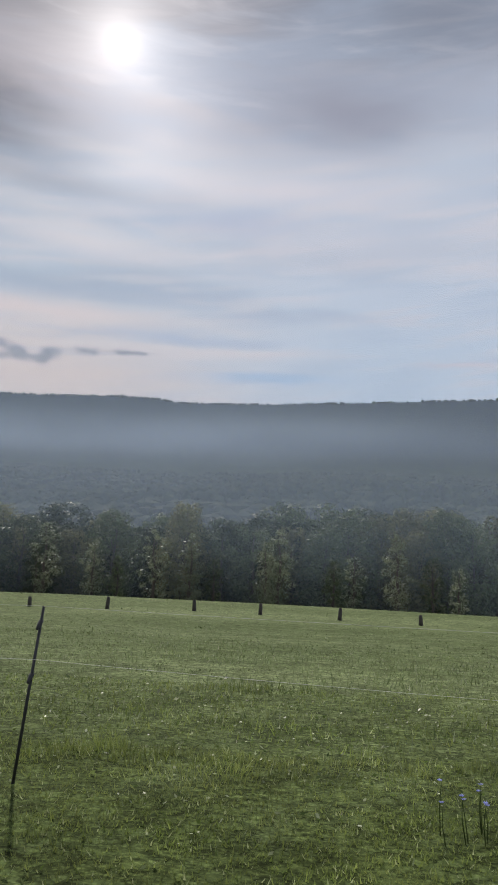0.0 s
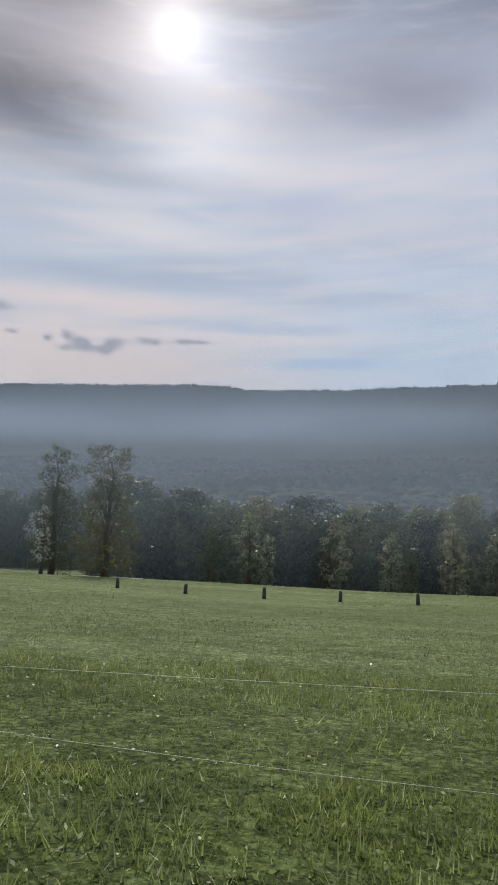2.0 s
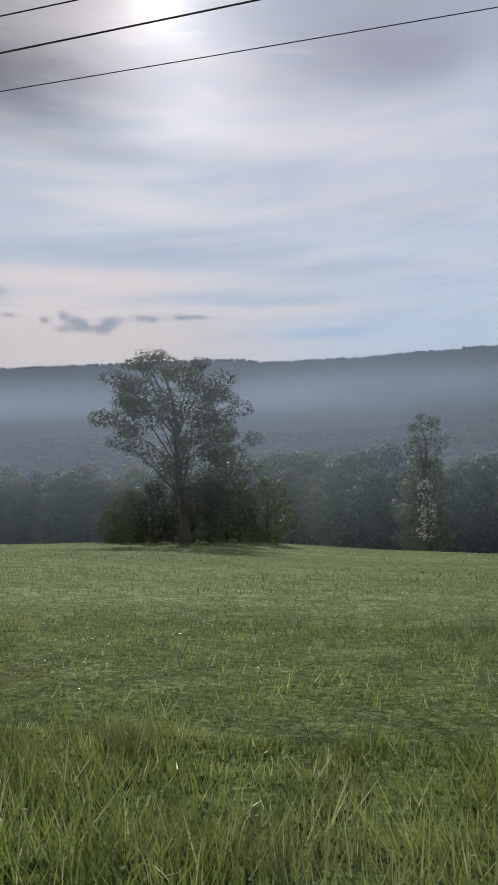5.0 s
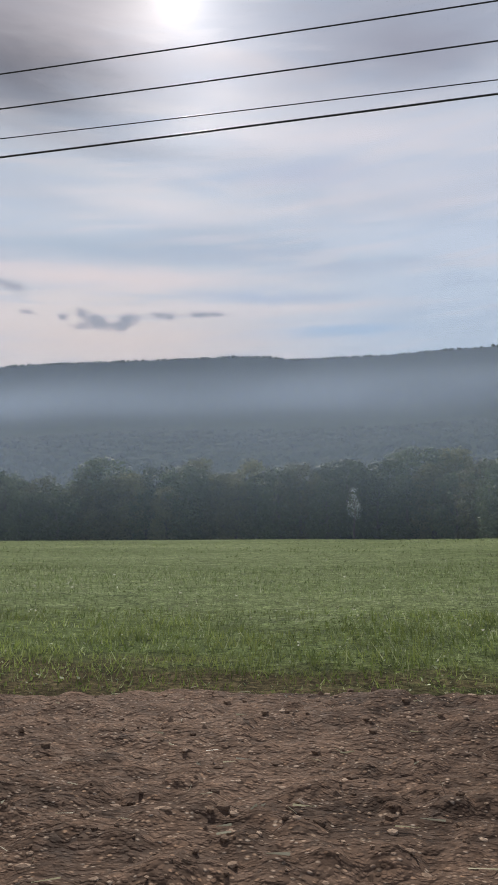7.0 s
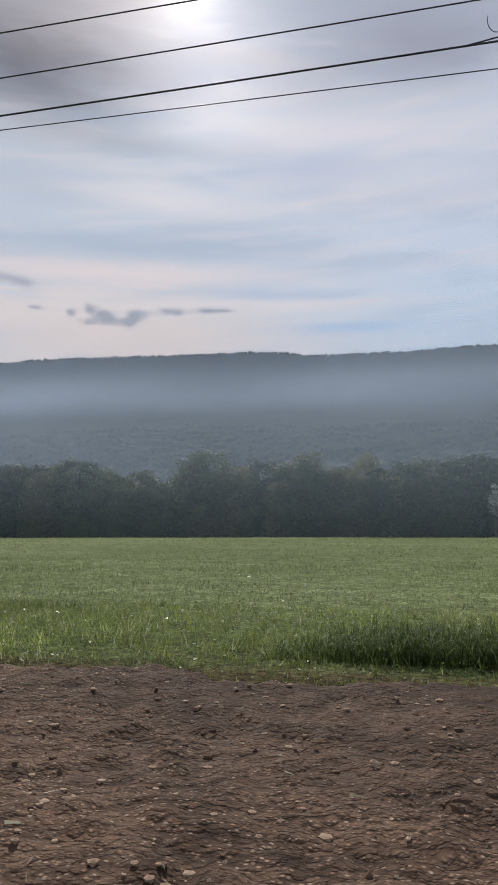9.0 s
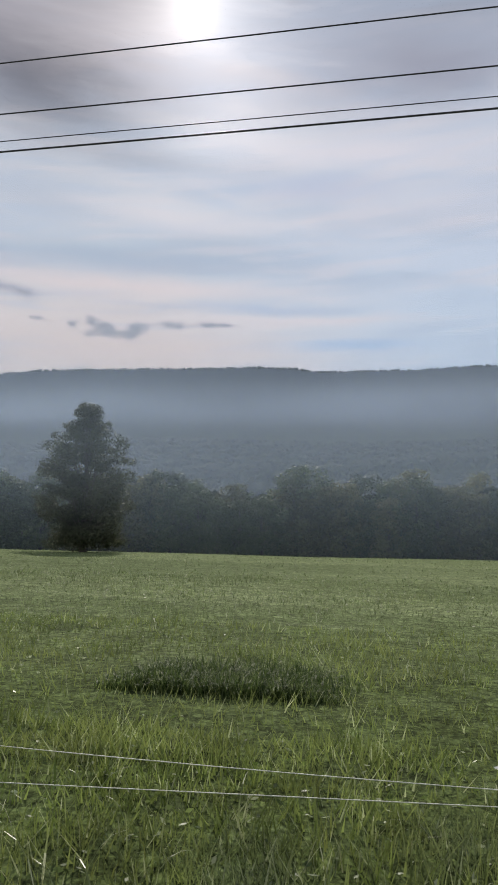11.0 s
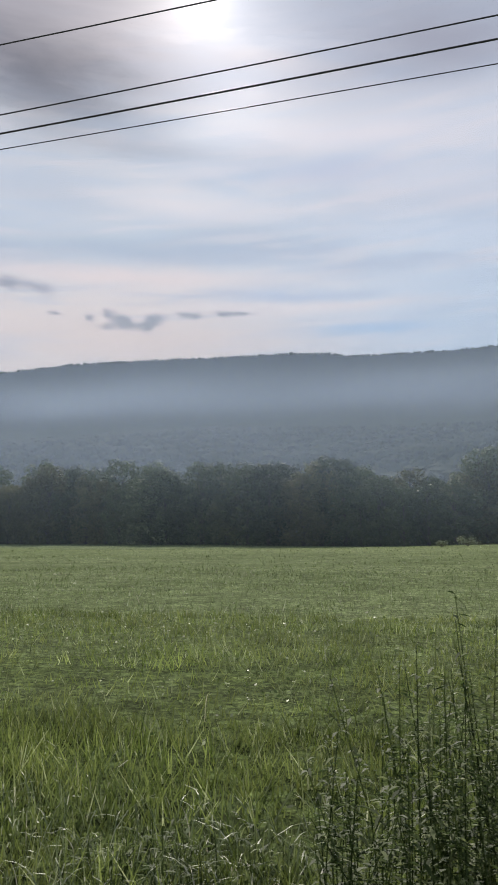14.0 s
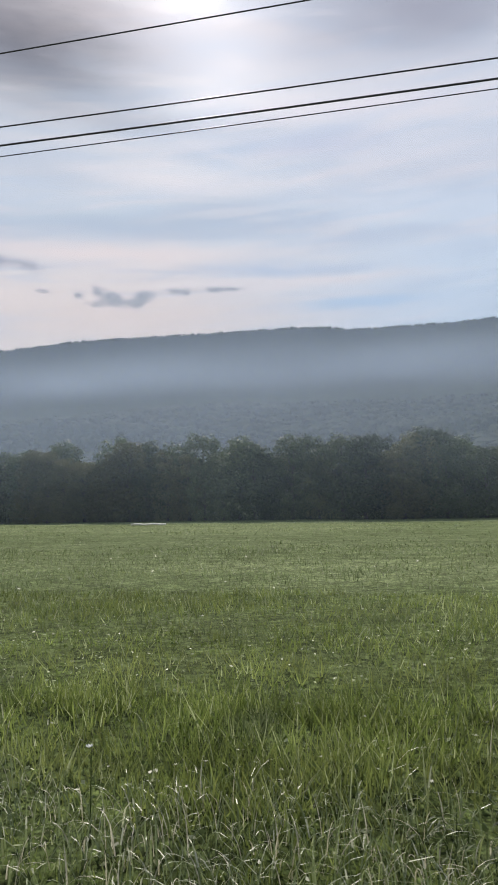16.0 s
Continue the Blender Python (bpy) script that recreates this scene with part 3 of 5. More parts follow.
def hill_z(x, y):
    x, y = np.asarray(x, float), np.asarray(y, float)
    top = np.interp(x, RIDGE_X, RIDGE_Z)
    foot = np.interp(y, (380, 520, 900, 1300, 1800, 2430), (-5, 28, 92, 150, 236, 350))
    spur = 15 * np.sin(x * 0.0062 + 1.0 + 0.6 * np.sin(y * 0.003)) * np.clip((y - 420) / 300, 0, 1) * np.clip((2300 - y) / 900, 0, 1)
    t = np.clip((y - 2430) / (RIDGE_Y - 2430), 0, 1)
    back = np.clip(y - RIDGE_Y, 0, None) * 0.35
    return foot + (top - 355) * t + spur - back


ridge = new("wooded_ridge", sheet("wooded_ridge", steps((-3600, -2200, 60), (-2200, 800, 20), (800, 2600, 60)), steps((360, 1000, 25), (1000, 2920, 55), (2920, RIDGE_Y, 9), (RIDGE_Y, 3300, 60)),
                                  hill_z, FAR_WOODS))
tagged(ridge, "long forested mountain ridge hazy behind the valley", "mountain", kind="structure")


def unit_blob(seed, fine=2):
    """A lumpy low ball of about eighty faces, used for far tree crowns."""
    bm = bmesh.new()
    bmesh.ops.create_icosphere(bm, subdivisions=fine, radius=1.0)
    rng = random.Random(seed)
    for v in bm.verts:
        v.co *= 0.72 + 0.5 * rng.random()
        v.co.z *= 1.1
    bm.verts.ensure_lookup_table()
    V = np.array([v.co[:] for v in bm.verts])
    F = np.array([[v.index for v in f.verts] for f in bm.faces])
    bm.free()
    return V[F]


rng = np.random.default_rng(5)
shapes = [unit_blob(k) for k in range(6)]
small_shapes = [unit_blob(k, 1) for k in range(6)]


def canopy(name, places, radii, heights, mat, label, forms=shapes):
    tris = []
    for k, (p, r, h) in enumerate(zip(places, radii, heights)):
        s = forms[k % 6]
        a = rng.uniform(0, 6.28)
        c, d = math.cos(a), math.sin(a)
        q = np.stack([s[..., 0] * c - s[..., 1] * d, s[..., 0] * d + s[..., 1] * c, s[..., 2]], -1) * (r, r, h)
        tris.append(q + p)
    ob = new(name, mesh_fast(name, np.concatenate(tris), 3, mat))
    return tagged(ob, label, "forest", kind="stuff")


# crowns along the crest
cx = np.sort(rng.uniform(-2500, 1200, 480))
cz = np.interp(cx, RIDGE_X, RIDGE_Z) - 5
canopy("ridge_forest", np.stack([cx, np.full_like(cx, RIDGE_Y) + rng.uniform(-16, 2, 480), cz - 0.5], -1), rng.uniform(3.5, 8.0, 480),
       rng.uniform(2.5, 7.0, 480) * (1 + 0.5 * (rng.random(480) > 0.94)), FAR_LEAVES, "line of distant tree crowns on the mountain crest", small_shapes)
# crowns on the nearer slope
ky = 620 + 360 * rng.random(1000)
kx = -120 - 0.22 * ky + (rng.random(1000) - 0.5) * (440 + 0.9 * ky)
canopy("hillside_forest", np.stack([kx, ky, hill_z(kx, ky) + 2], -1), rng.uniform(4.5, 9, 1000), rng.uniform(4, 8.5, 1000), FAR_LEAVES,
       "dense dark woodland canopy climbing the misty slope")
ky = np.where(rng.random(3600) < 0.30, 410 + 230 * rng.random(3600), 960 + 950 * rng.random(3600))
kx = -120 - 0.22 * ky + (rng.random(3600) - 0.5) * (440 + 0.9 * ky)
canopy("upper_forest", np.stack([kx, ky, hill_z(kx, ky) + 2], -1), rng.uniform(6, 12, 3600), rng.uniform(5, 10, 3600), FAR_LEAVES,
       "hazy woodland canopy high on the mountain slope", small_shapes)


# ---------------------------------------------------------------- sheets for mist and haze
def mist_sheet(y, x0, x1, z1, mat):
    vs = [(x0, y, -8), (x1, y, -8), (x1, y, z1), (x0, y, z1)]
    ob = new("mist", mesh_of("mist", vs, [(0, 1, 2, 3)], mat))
    return tagged(ob, "see-through blue-grey sheet standing in for mist and haze", "mist", "mist layers", "stuff")


# The nearest sheet stands in for sun glare that veils the trees.
mist_sheet(57, -600, 250, 46, mist("glare_veil", 0.22, 0.8, 9.5, 46, 0.03, (0.66, 0.76, 0.90), 0.0, even=0.5))
mist_sheet(128, -700, 350, 52, mist("mist_edge", 0.22, -16, 15, 52, 0.02, (0.62, 0.74, 0.90), 0.0, even=0.5))
mist_sheet(372, -1200, 700, 250, mist("mist_woods", 0.24, -60, 14, 244, 0.006, (0.62, 0.75, 1.0), even=0.6))
mist_sheet(820, -2000, 1100, 200, mist("mist_slope", 0.10, 66, 118, 195, 0.005, (0.58, 0.69, 0.92), thin=(-200, 60, 0.25)))
mist_sheet(1500, -3000, 1800, 360, mist("mist_valley", 0.20, 185, 262, 350, 0.003, (0.58, 0.71, 0.92), thin=(-250, 300, 0.30)))
mist_sheet(1960, -3200, 1900, 520, mist("mist_band", 0.17, 270, 358, 482, 0.004, (0.66, 0.80, 1.0), thin=(-200, 450, 0.55),
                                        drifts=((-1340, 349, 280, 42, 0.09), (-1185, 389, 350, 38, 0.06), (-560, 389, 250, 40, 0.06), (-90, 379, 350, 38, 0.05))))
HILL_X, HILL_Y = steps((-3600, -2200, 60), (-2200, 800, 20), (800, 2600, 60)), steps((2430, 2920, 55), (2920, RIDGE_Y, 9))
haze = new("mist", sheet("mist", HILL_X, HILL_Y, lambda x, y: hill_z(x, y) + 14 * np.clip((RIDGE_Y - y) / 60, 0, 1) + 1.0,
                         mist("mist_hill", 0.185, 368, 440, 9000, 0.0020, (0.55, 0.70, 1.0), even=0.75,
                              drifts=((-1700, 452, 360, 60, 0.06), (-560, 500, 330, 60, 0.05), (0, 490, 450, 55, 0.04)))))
tagged(haze, "see-through blue-grey sheet standing in for mist and haze", "mist", "mist layers", "stuff")


# ---------------------------------------------------------------- trees
def leaf_cloud(centres, sizes, per, leaf_size, seed, flat=0.75, corners=4):
    """Small leaves scattered through the clumps of a crown, lying along the outside of each clump."""
    g = np.random.default_rng(seed)
    out = []
    for c, s in zip(centres, sizes):
        k = max(6, int(per * s * s * 0.76))
        d = g.normal(size=(k, 3))
        d /= np.linalg.norm(d, axis=1)[:, None]
        p = np.asarray(c) + d * (s * g.uniform(0.45, 1.0, (k, 1)) ** 0.6) * (1, 1, flat)
        out_ = d + 0.30 * g.normal(size=(k, 3)) + (0, 0, 0.25)
        out_ /= np.linalg.norm(out_, axis=1)[:, None]
        a = np.cross(out_, g.normal(size=(k, 3)))
        a /= np.linalg.norm(a, axis=1)[:, None]
        b = np.cross(out_, a)
        w = leaf_size * g.uniform(0.65, 1.42, (k, 1))
        if corners == 3:
            out.append(np.stack([p - a * w, p + b * w * 0.75, p + a * w], 1))
        else:
            out.append(np.stack([p - a * w, p + b * w * 0.45, p + a * w, p - b * w * 0.45], 1))
    return np.concatenate(out).reshape(-1, 3)


def tree(name, x, y, height, seed, label, spread=0.30, low=0.25, clumps=26, leaf_size=0.35, per=26, mat=LEAVES, z=None, shape="oval", group="", wide=1.0, plump=1.0, corners=4, flat=0.75, lop=0.0):
    """A tapered trunk with limbs and a crown of leaf clumps; lop makes it lean and hang to one side."""
    g = random.Random(seed)
    base = float(ground_z(x, y)) if z is None else z
    top = empty(name, pose(x, y, base - 0.1, rz=0 if lop else g.uniform(0, 360)), label, "tree", group)
    bm = bmesh.new()
    r0 = height * (0.025 if lop else 0.018) + 0.08
    bend = [(g.uniform(-1, 1) * height * 0.012, g.uniform(-1, 1) * height * 0.012) for _ in range(7)]
    pts = [(bend[i][0] * i * 0.5 - lop * height * 0.14 * (i / 6) ** 1.4, bend[i][1] * i * 0.5, height * 0.92 * i / 6) for i in range(7)]
    tube(bm, pts, [r0 * (1.25 if i == 0 else 1 - 0.85 * i / 6) for i in range(7)], 8)
    centres, sizes = [], []
    for k in range(clumps):
        f = low + (0.97 - low) * ((k + g.random()) / clumps)
        u = (f - low) / (1 - low)
        if shape == "oval":
            reach = math.sqrt(max(0.02, 1 - (2 * u - 0.85) ** 2 / 1.35))
        elif shape == "cone":
            reach = 1.05 - 0.85 * u
        elif shape == "spire":
            reach = float(np.interp(u, (0, 0.25, 0.45, 0.60, 0.70, 0.78, 0.9, 1), (0.55, 0.85, 1.0, 0.90, 0.82, 0.48, 0.30, 0.12)))
        elif shape == "column":
            reach = float(np.interp(u, (0, 0.3, 0.5, 0.62, 0.72, 0.9, 1), (0.90, 1.05, 0.88, 0.50, 0.74, 0.76, 0.40)))
        else:
            reach = 0.45 + 0.75 * math.sin(math.pi * min(1, u * 0.95 + 0.05))
        a = k * 2.4 + g.uniform(-0.5, 0.5)
        rr = height * spread * reach * (g.uniform(0.0, 1.0) ** 0.7 if shape in ("cone", "spire") else g.uniform(0.5, 1.0)) * wide
        c = (math.cos(a) * rr, math.sin(a) * rr, height * f + g.uniform(-0.02, 0.02) * height)
        s = height * g.uniform(0.060, 0.105) * ((1.30 - 0.60 * u) if shape == "spire" else (1.1 - 0.35 * u)) * plump
        if lop:
            side = math.cos(a)
            if side < 0.1 and u < 0.30 or side < -0.2 and u < 0.45 and k % 3:
                continue
            c = (c[0] - lop * height * 0.12 * f, c[1], c[2] - height * 0.10 * lop * max(0.0, side) * (1 - 0.4 * u))
        centres.append(c)
        sizes.append(s)
        if k % (6 if lop else 2) == 0 and f > low + 0.12:
            j = min(5, int(f * 5.2))
            p0 = Vector(pts[max(0, j - 1)]).lerp(Vector(pts[j]), 0.5)
            mid = p0.lerp(Vector(c), 0.5) + Vector((0, 0, height * 0.02))
            tube(bm, [p0, mid, c], [r0 * 0.34 * (1 - 0.6 * f), r0 * 0.2 * (1 - 0.6 * f), 0.02], 5, False)
    centres.append((pts[6][0], pts[6][1], height * 0.96))
    sizes.append(height * 0.05)
    part("trunk", bm, BARK, top, "rough grey-brown trunk and limbs")
    crown = new("crown", mesh_fast("crown", leaf_cloud(centres, sizes, per, leaf_size, seed, flat, corners), corners, mat))
    crown.parent = top
    return top


# single trees standing in front of the woods
tree("pine_tree", -241.8, 72.5, 15.4, 11, "dark spreading tree standing alone at the field edge", 0.32, 0.06, 190, 0.16, 120, NEEDLES, shape="spire", plump=1.0, flat=0.45, corners=3)
tree("broad_tree", -113.3, 66.0, 17.6, 12, "tall open-crowned tree rising above the woods", 0.35, 0.24, 150, 0.15, 120, NEEDLES, shape="vase", plump=1.05, flat=0.6, corners=3, lop=0.75)
tree("slim_tree", -90.5, 115.5, 21.3, 13, "slender tree with an open tufted crown", 0.12, 0.06, 70, 0.16, 80, shape="column", wide=1.35, plump=0.85, flat=0.6, corners=3)
tree("yellowing_tree", -74.7, 97.2, 18.3, 14, "tall slender tree with yellowing leaves", 0.16, 0.04, 90, 0.16, 80, LEAVES_WARM, shape="column", wide=1.35, plump=0.9, flat=0.6, corners=3)
tree("silvery_tree", -149.9, 229.0, 18.0, 15, "small pale silvery-leaved tree catching the light", 0.085, 0.50, 15, 0.20, 22, LEAVES_PALE, shape="oval")
tree("silvery_tree", -90.6, 112.0, 11.0, 16, "slim silvery-leaved sapling beside the tall trees", 0.11, 0.2, 22, 0.2, 50, LEAVES_PALE, shape="column")

tree("yellow_sapling", -73.1, 94.5, 4.2, 19, "small yellow-green sapling under the taller trees", 0.28, 0.35, 14, 0.16, 60, YELLOW_LEAF, shape="oval", plump=1.3)

for k in range(17):
    x = -67 + 5.6 * k + 1.8 * math.sin(k * 2.7)
    tree("young_tree", x, 127.5 - 1.6 * (k % 3), 10.5 + 2.6 * math.sin(k * 1.9), 60 + k, "slim young tree with light leaves at the wood edge", 0.16 + 0.03 * (k % 2), 0.10,
         26, 0.24, 55, PALE_LEAF if k % 3 else LEAVES, shape="oval", group="young trees", corners=3)

# edge of the woods: a few trees built once, then copied along the edge
kinds = []
for k in range(6):
    kinds.append(tree("woodland_tree", 60 + 30 * k, 200, 22, 40 + k, "leafy dark green tree at the edge of the woods", 0.27 + 0.03 * (k % 3), 0.05,
                      52, 0.46, 20.0, LEAVES if k % 4 else LEAVES_WARM, shape=("oval", "vase", "oval", "oval", "oval", "vase")[k], group="woodland trees", plump=1.5, corners=3))
g = random.Random(9)
WOOD_X = (-520, -330, -200, -120, -95, -60, 0, 60)
WOOD_Y = (300, 280, 255, 235, 150, 140, 140, 150)
WOOD_H = (31, 29, 27, 26, 20, 16.5, 18, 19)


def plant(x, y, h, k):
    s = h / 22.0
    m = Matrix.Translation((x, y, float(ground_z(x, y)) - 0.1)) @ Matrix.Rotation(g.uniform(0, 6.28), 4, "Z")
    t = copy_thing(kinds[k], m)
    t.scale = (s * g.uniform(0.9, 1.2), s * g.uniform(0.9, 1.2), s)
    return t


for row in range(2):
    x = -500.0 + row * 2.5
    while x < 70:
        y = float(np.interp(x, WOOD_X, WOOD_Y)) + row * 13 + g.uniform(-4, 4)
        y += 6.0 * (abs(x + 149) < 7)
        h = float(np.interp(x, WOOD_X, WOOD_H)) * g.uniform(0.72, 1.08) * (1 + 0.12 * row)
        plant(x, y, h, g.randrange(6))
        x += (6.0 + row * 0.8) * g.uniform(0.7, 1.3) * (1.0 if x > -130 else 1.3)
# bushy growth round the foot of the broad tree
for x, y, h in ((-119.5, 69.5, 5.2), (-117.2, 68.5, 5.8), (-114.6, 69.0, 5.4), (-112.0, 69.5, 6.4), (-109.3, 70.0, 5.6), (-106.8, 71.0, 6.2), (-121.8, 71.0, 4.4)):
    plant(x, y, h, 1 + g.randrange(3))
for k, t in enumerate(kinds):
    t.location = (44 + 7 * k, 168 + 5 * (k % 2), float(ground_z(44 + 7 * k, 168)) - 0.1)

ux = rng.uniform(-520, 75, 900)
uy = np.interp(ux, WOOD_X, WOOD_Y) + rng.uniform(10, 40, 900)
uh = np.interp(ux, WOOD_X, WOOD_H) * rng.uniform(0.12, 0.80, 900)
canopy("woodland_thicket", np.stack([ux, uy, ground_z(ux, uy) + uh], -1), rng.uniform(3.0, 5.5, 900), rng.uniform(3.0, 5.5, 900), FAR_LEAVES,
       "dark thicket filling the woods behind the front trees", small_shapes)

# ---------------------------------------------------------------- poles and lines
POLES = ((-13.9, 4.70), (-79.3, 8.58), (-169.30, 8.58), (-256.87, 8.60), (-345.3, 8.58))


def utility_pole(x, y, r0, height, lean, label, clamps=()):
    top = empty("utility_pole", pose(x, y, float(ground_z(x, y)) - 0.05, 0, lean, 0), label, "utility pole", "utility poles")
    bm = bmesh.new()
    tube(bm, [(0.01 * math.sin(i * 1.7), 0.008 * math.cos(i * 2.3), height * i / 16) for i in range(17)], [r0 * (1 - 0.26 * i / 16) for i in range(17)], 22)
    part("shaft", bm, POLE_WOOD, top, "weathered brown wooden shaft")
    for h in clamps:
        bm = bmesh.new()
        r = r0 * (1 - 0.26 * h / height)
        box(bm, (0, -r - 0.035, h), (0.07, 0.10, 0.10), bevel=0.012)
        tube(bm, [(0, -r - 0.12, h), (0, r + 0.06, h)], 0.014, 8)
        part("clamp", bm, STEEL, top, "grey steel cable clamp with a through bolt")
    return top


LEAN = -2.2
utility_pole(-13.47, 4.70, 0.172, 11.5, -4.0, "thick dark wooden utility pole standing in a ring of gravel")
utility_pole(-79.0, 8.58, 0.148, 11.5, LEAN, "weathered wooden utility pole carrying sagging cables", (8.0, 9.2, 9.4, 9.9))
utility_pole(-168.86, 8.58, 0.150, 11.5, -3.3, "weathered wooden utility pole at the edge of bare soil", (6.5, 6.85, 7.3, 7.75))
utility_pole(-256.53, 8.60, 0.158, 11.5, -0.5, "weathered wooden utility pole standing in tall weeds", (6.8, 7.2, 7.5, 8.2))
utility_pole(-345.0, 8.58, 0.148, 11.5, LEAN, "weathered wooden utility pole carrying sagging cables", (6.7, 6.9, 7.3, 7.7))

# each line: radius, then start height, end height and sag of its four spans
LINES = {
    "power_line": (0.010, (9.6, 10.03, 0.5), (10.03, 7.78, 1.51), (7.86, 8.38, 0.64), (8.28, 7.88, 0.90)),
    "neutral_line": (0.010, (9.1, 9.57, 0.5), (9.57, 7.32, 1.53), (7.28, 7.90, 0.83), (7.53, 7.74, 1.51)),
    "telephone_cable": (0.013, (8.9, 9.11, 0.5), (9.11, 6.51, 1.49), (6.75, 7.21, 0.74), (7.21, 7.32, 1.37)),
    "service_line": (0.007, (8.3, 7.93, 0.4), (7.93, 6.95, 1.08), (6.41, 6.78, 0.21), (6.79, 6.63, 0.92)),
}
WIRE_Y = 8.4


def line_point(name, k, u):
    a, b, sag = LINES[name][1 + k]
    xa, xb = POLES[k][0], POLES[k + 1][0]
    ya = POLES[0][1] - 0.2 if k == 0 else WIRE_Y
    return Vector((xa + (xb - xa) * u, ya + (WIRE_Y - ya) * u, a + (b - a) * u - sag * 4 * u * (1 - u)))


for name in LINES:
    for k in range(4):
        bm = bmesh.new()
        tube(bm, [line_point(name, k, i / 40) for i in range(41)], LINES[name][0], 6)
        ob = part(name, bm, CABLE)
        tagged(ob, "thin black overhead cable sagging between utility poles", "cable", "overhead cables")


def loop_cable(pts, r, label):
    bm = bmesh.new()
    tube(bm, pts, r, 6)
    return tagged(part("drop_cable", bm, CABLE), label, "cable")


def arc(c, r, a0, a1, n=18, squash=1.0):
    return [(c[0] + r * math.cos(radians(a0 + (a1 - a0) * i / n)), c[1], c[2] + squash * r * math.sin(radians(a0 + (a1 - a0) * i / n))) for i in range(n + 1)]


def splice_closure(c, length, height, tilt, label, skin=DARK_PLASTIC):
    """A dark splice case slung from a cable, with end caps, ribs and hangers."""
    top = empty("splice_closure", pose(*c, 0, tilt, 0), label, "cable box", "cable boxes")
    bm = bmesh.new()
    box(bm, (0, 0, 0), (length, 0.16, height), bevel=0.03)
    part("case", bm, skin, top)
    for e in (-1, 1):
        bm = bmesh.new()
        box(bm, (e * (length / 2 + 0.025), 0, 0), (0.05, 0.12, height * 0.75), bevel=0.015)
        part("end_cap", bm, skin, top)
        bm = bmesh.new()
        tube(bm, [(e * length * 0.3, 0, height / 2 - 0.02), (e * length * 0.3, 0, height / 2 + 0.07)], 0.016, 8)
        part("hanger", bm, STEEL, top, "small steel hanger")
    return top


splice_closure((-168.12, WIRE_Y, 6.37), 0.70, 0.17, -2, "long black splice case slung under the telephone cable")
loop_cable(arc((-168.10, WIRE_Y, 6.26), 0.21, 175, 365), 0.006, "thin loop of black drop cable hanging below a splice case")
loop_cable([(-168.9, WIRE_Y, 6.62), (-168.7, WIRE_Y, 6.5), (-168.55, WIRE_Y, 6.44)], 0.008, "short black tail of cable at a utility pole")
loop_cable([(-168.75, WIRE_Y, 7.05), (-168.4, WIRE_Y, 7.08), (-168.1, WIRE_Y, 7.16), (-167.8, WIRE_Y, 7.27)], 0.008, "slack black cable tied beside a utility pole")
loop_cable([(-169.0, WIRE_Y, 7.55), (-169.05, WIRE_Y, 7.2), (-169.0, WIRE_Y, 6.9)], 0.007, "thin black ground wire running down a pole")
loop_cable(arc((-170.05, WIRE_Y, 7.0), 0.10, 160, 380, 14, 1.6), 0.005, "thin loop of black drop cable beside a pole")
loop_cable([(-170.4, WIRE_Y, 6.72), (-169.9, WIRE_Y, 6.80), (-169.4, WIRE_Y, 6.90), (-169.0, WIRE_Y, 6.85)], 0.010, "slack black cable lashed beside a pole")
loop_cable([(-169.3, WIRE_Y, 6.86), (-169.15, WIRE_Y, 6.75), (-169.12, WIRE_Y, 6.55)], 0.008, "short black tail of cable at a utility pole")
splice_closure((-255.85, WIRE_Y, 7.10), 0.46, 0.17, -3, "black splice case slung under the telephone cable")
loop_cable(arc((-255.85, WIRE_Y, 6.93), 0.17, 170, 395, 18, 1.3), 0.005, "thin loop of black drop cable hanging below a splice case")
splice_closure((-258.20, WIRE_Y, 7.42), 0.27, 0.24, -3, "square terminal box hung on an overhead cable, greyed by flare", FLARE_GREY)
loop_cable([(-256.65, WIRE_Y, 7.60), (-256.3, WIRE_Y, 7.62), (-255.95, WIRE_Y, 7.40), (-255.6, WIRE_Y, 7.38), (-255.25, WIRE_Y, 7.55), (-255.0, WIRE_Y, 7.68)], 0.010,
           "drooping slack loop of black cable beside a utility pole")
loop_cable([(-257.7, WIRE_Y, 7.50), (-257.3, WIRE_Y, 7.54), (-257.0, WIRE_Y, 7.72), (-256.85, WIRE_Y, 7.85)], 0.010, "slack black cable climbing to a utility pole")
loop_cable([(-258.5, WIRE_Y, 7.95), (-258.2, WIRE_Y, 7.72), (-258.1, WIRE_Y, 7.6)], 0.006, "thin stay wire above a terminal box")

# guy wire of the first pole, with its guard and anchor
guy_lo, guy_hi = Vector((-20.72, 4.90, 0.20)), Vector((-13.55, 4.66, 8.80))
guy = empty("guy_wire", pose(-20.72, 4.90, 0.0), "steel guy wire with a faded yellow guard", "guy wire")
d = (guy_hi - guy_lo).normalized()
o = Vector((-20.72, 4.90, 0.0))


def guy_at(u):
    """A point of the slightly slack strand, from its anchor."""
    return guy_lo - o + (guy_hi - guy_lo) * u - Vector((0, 0, 0.10 * 4 * u * (1 - u)))


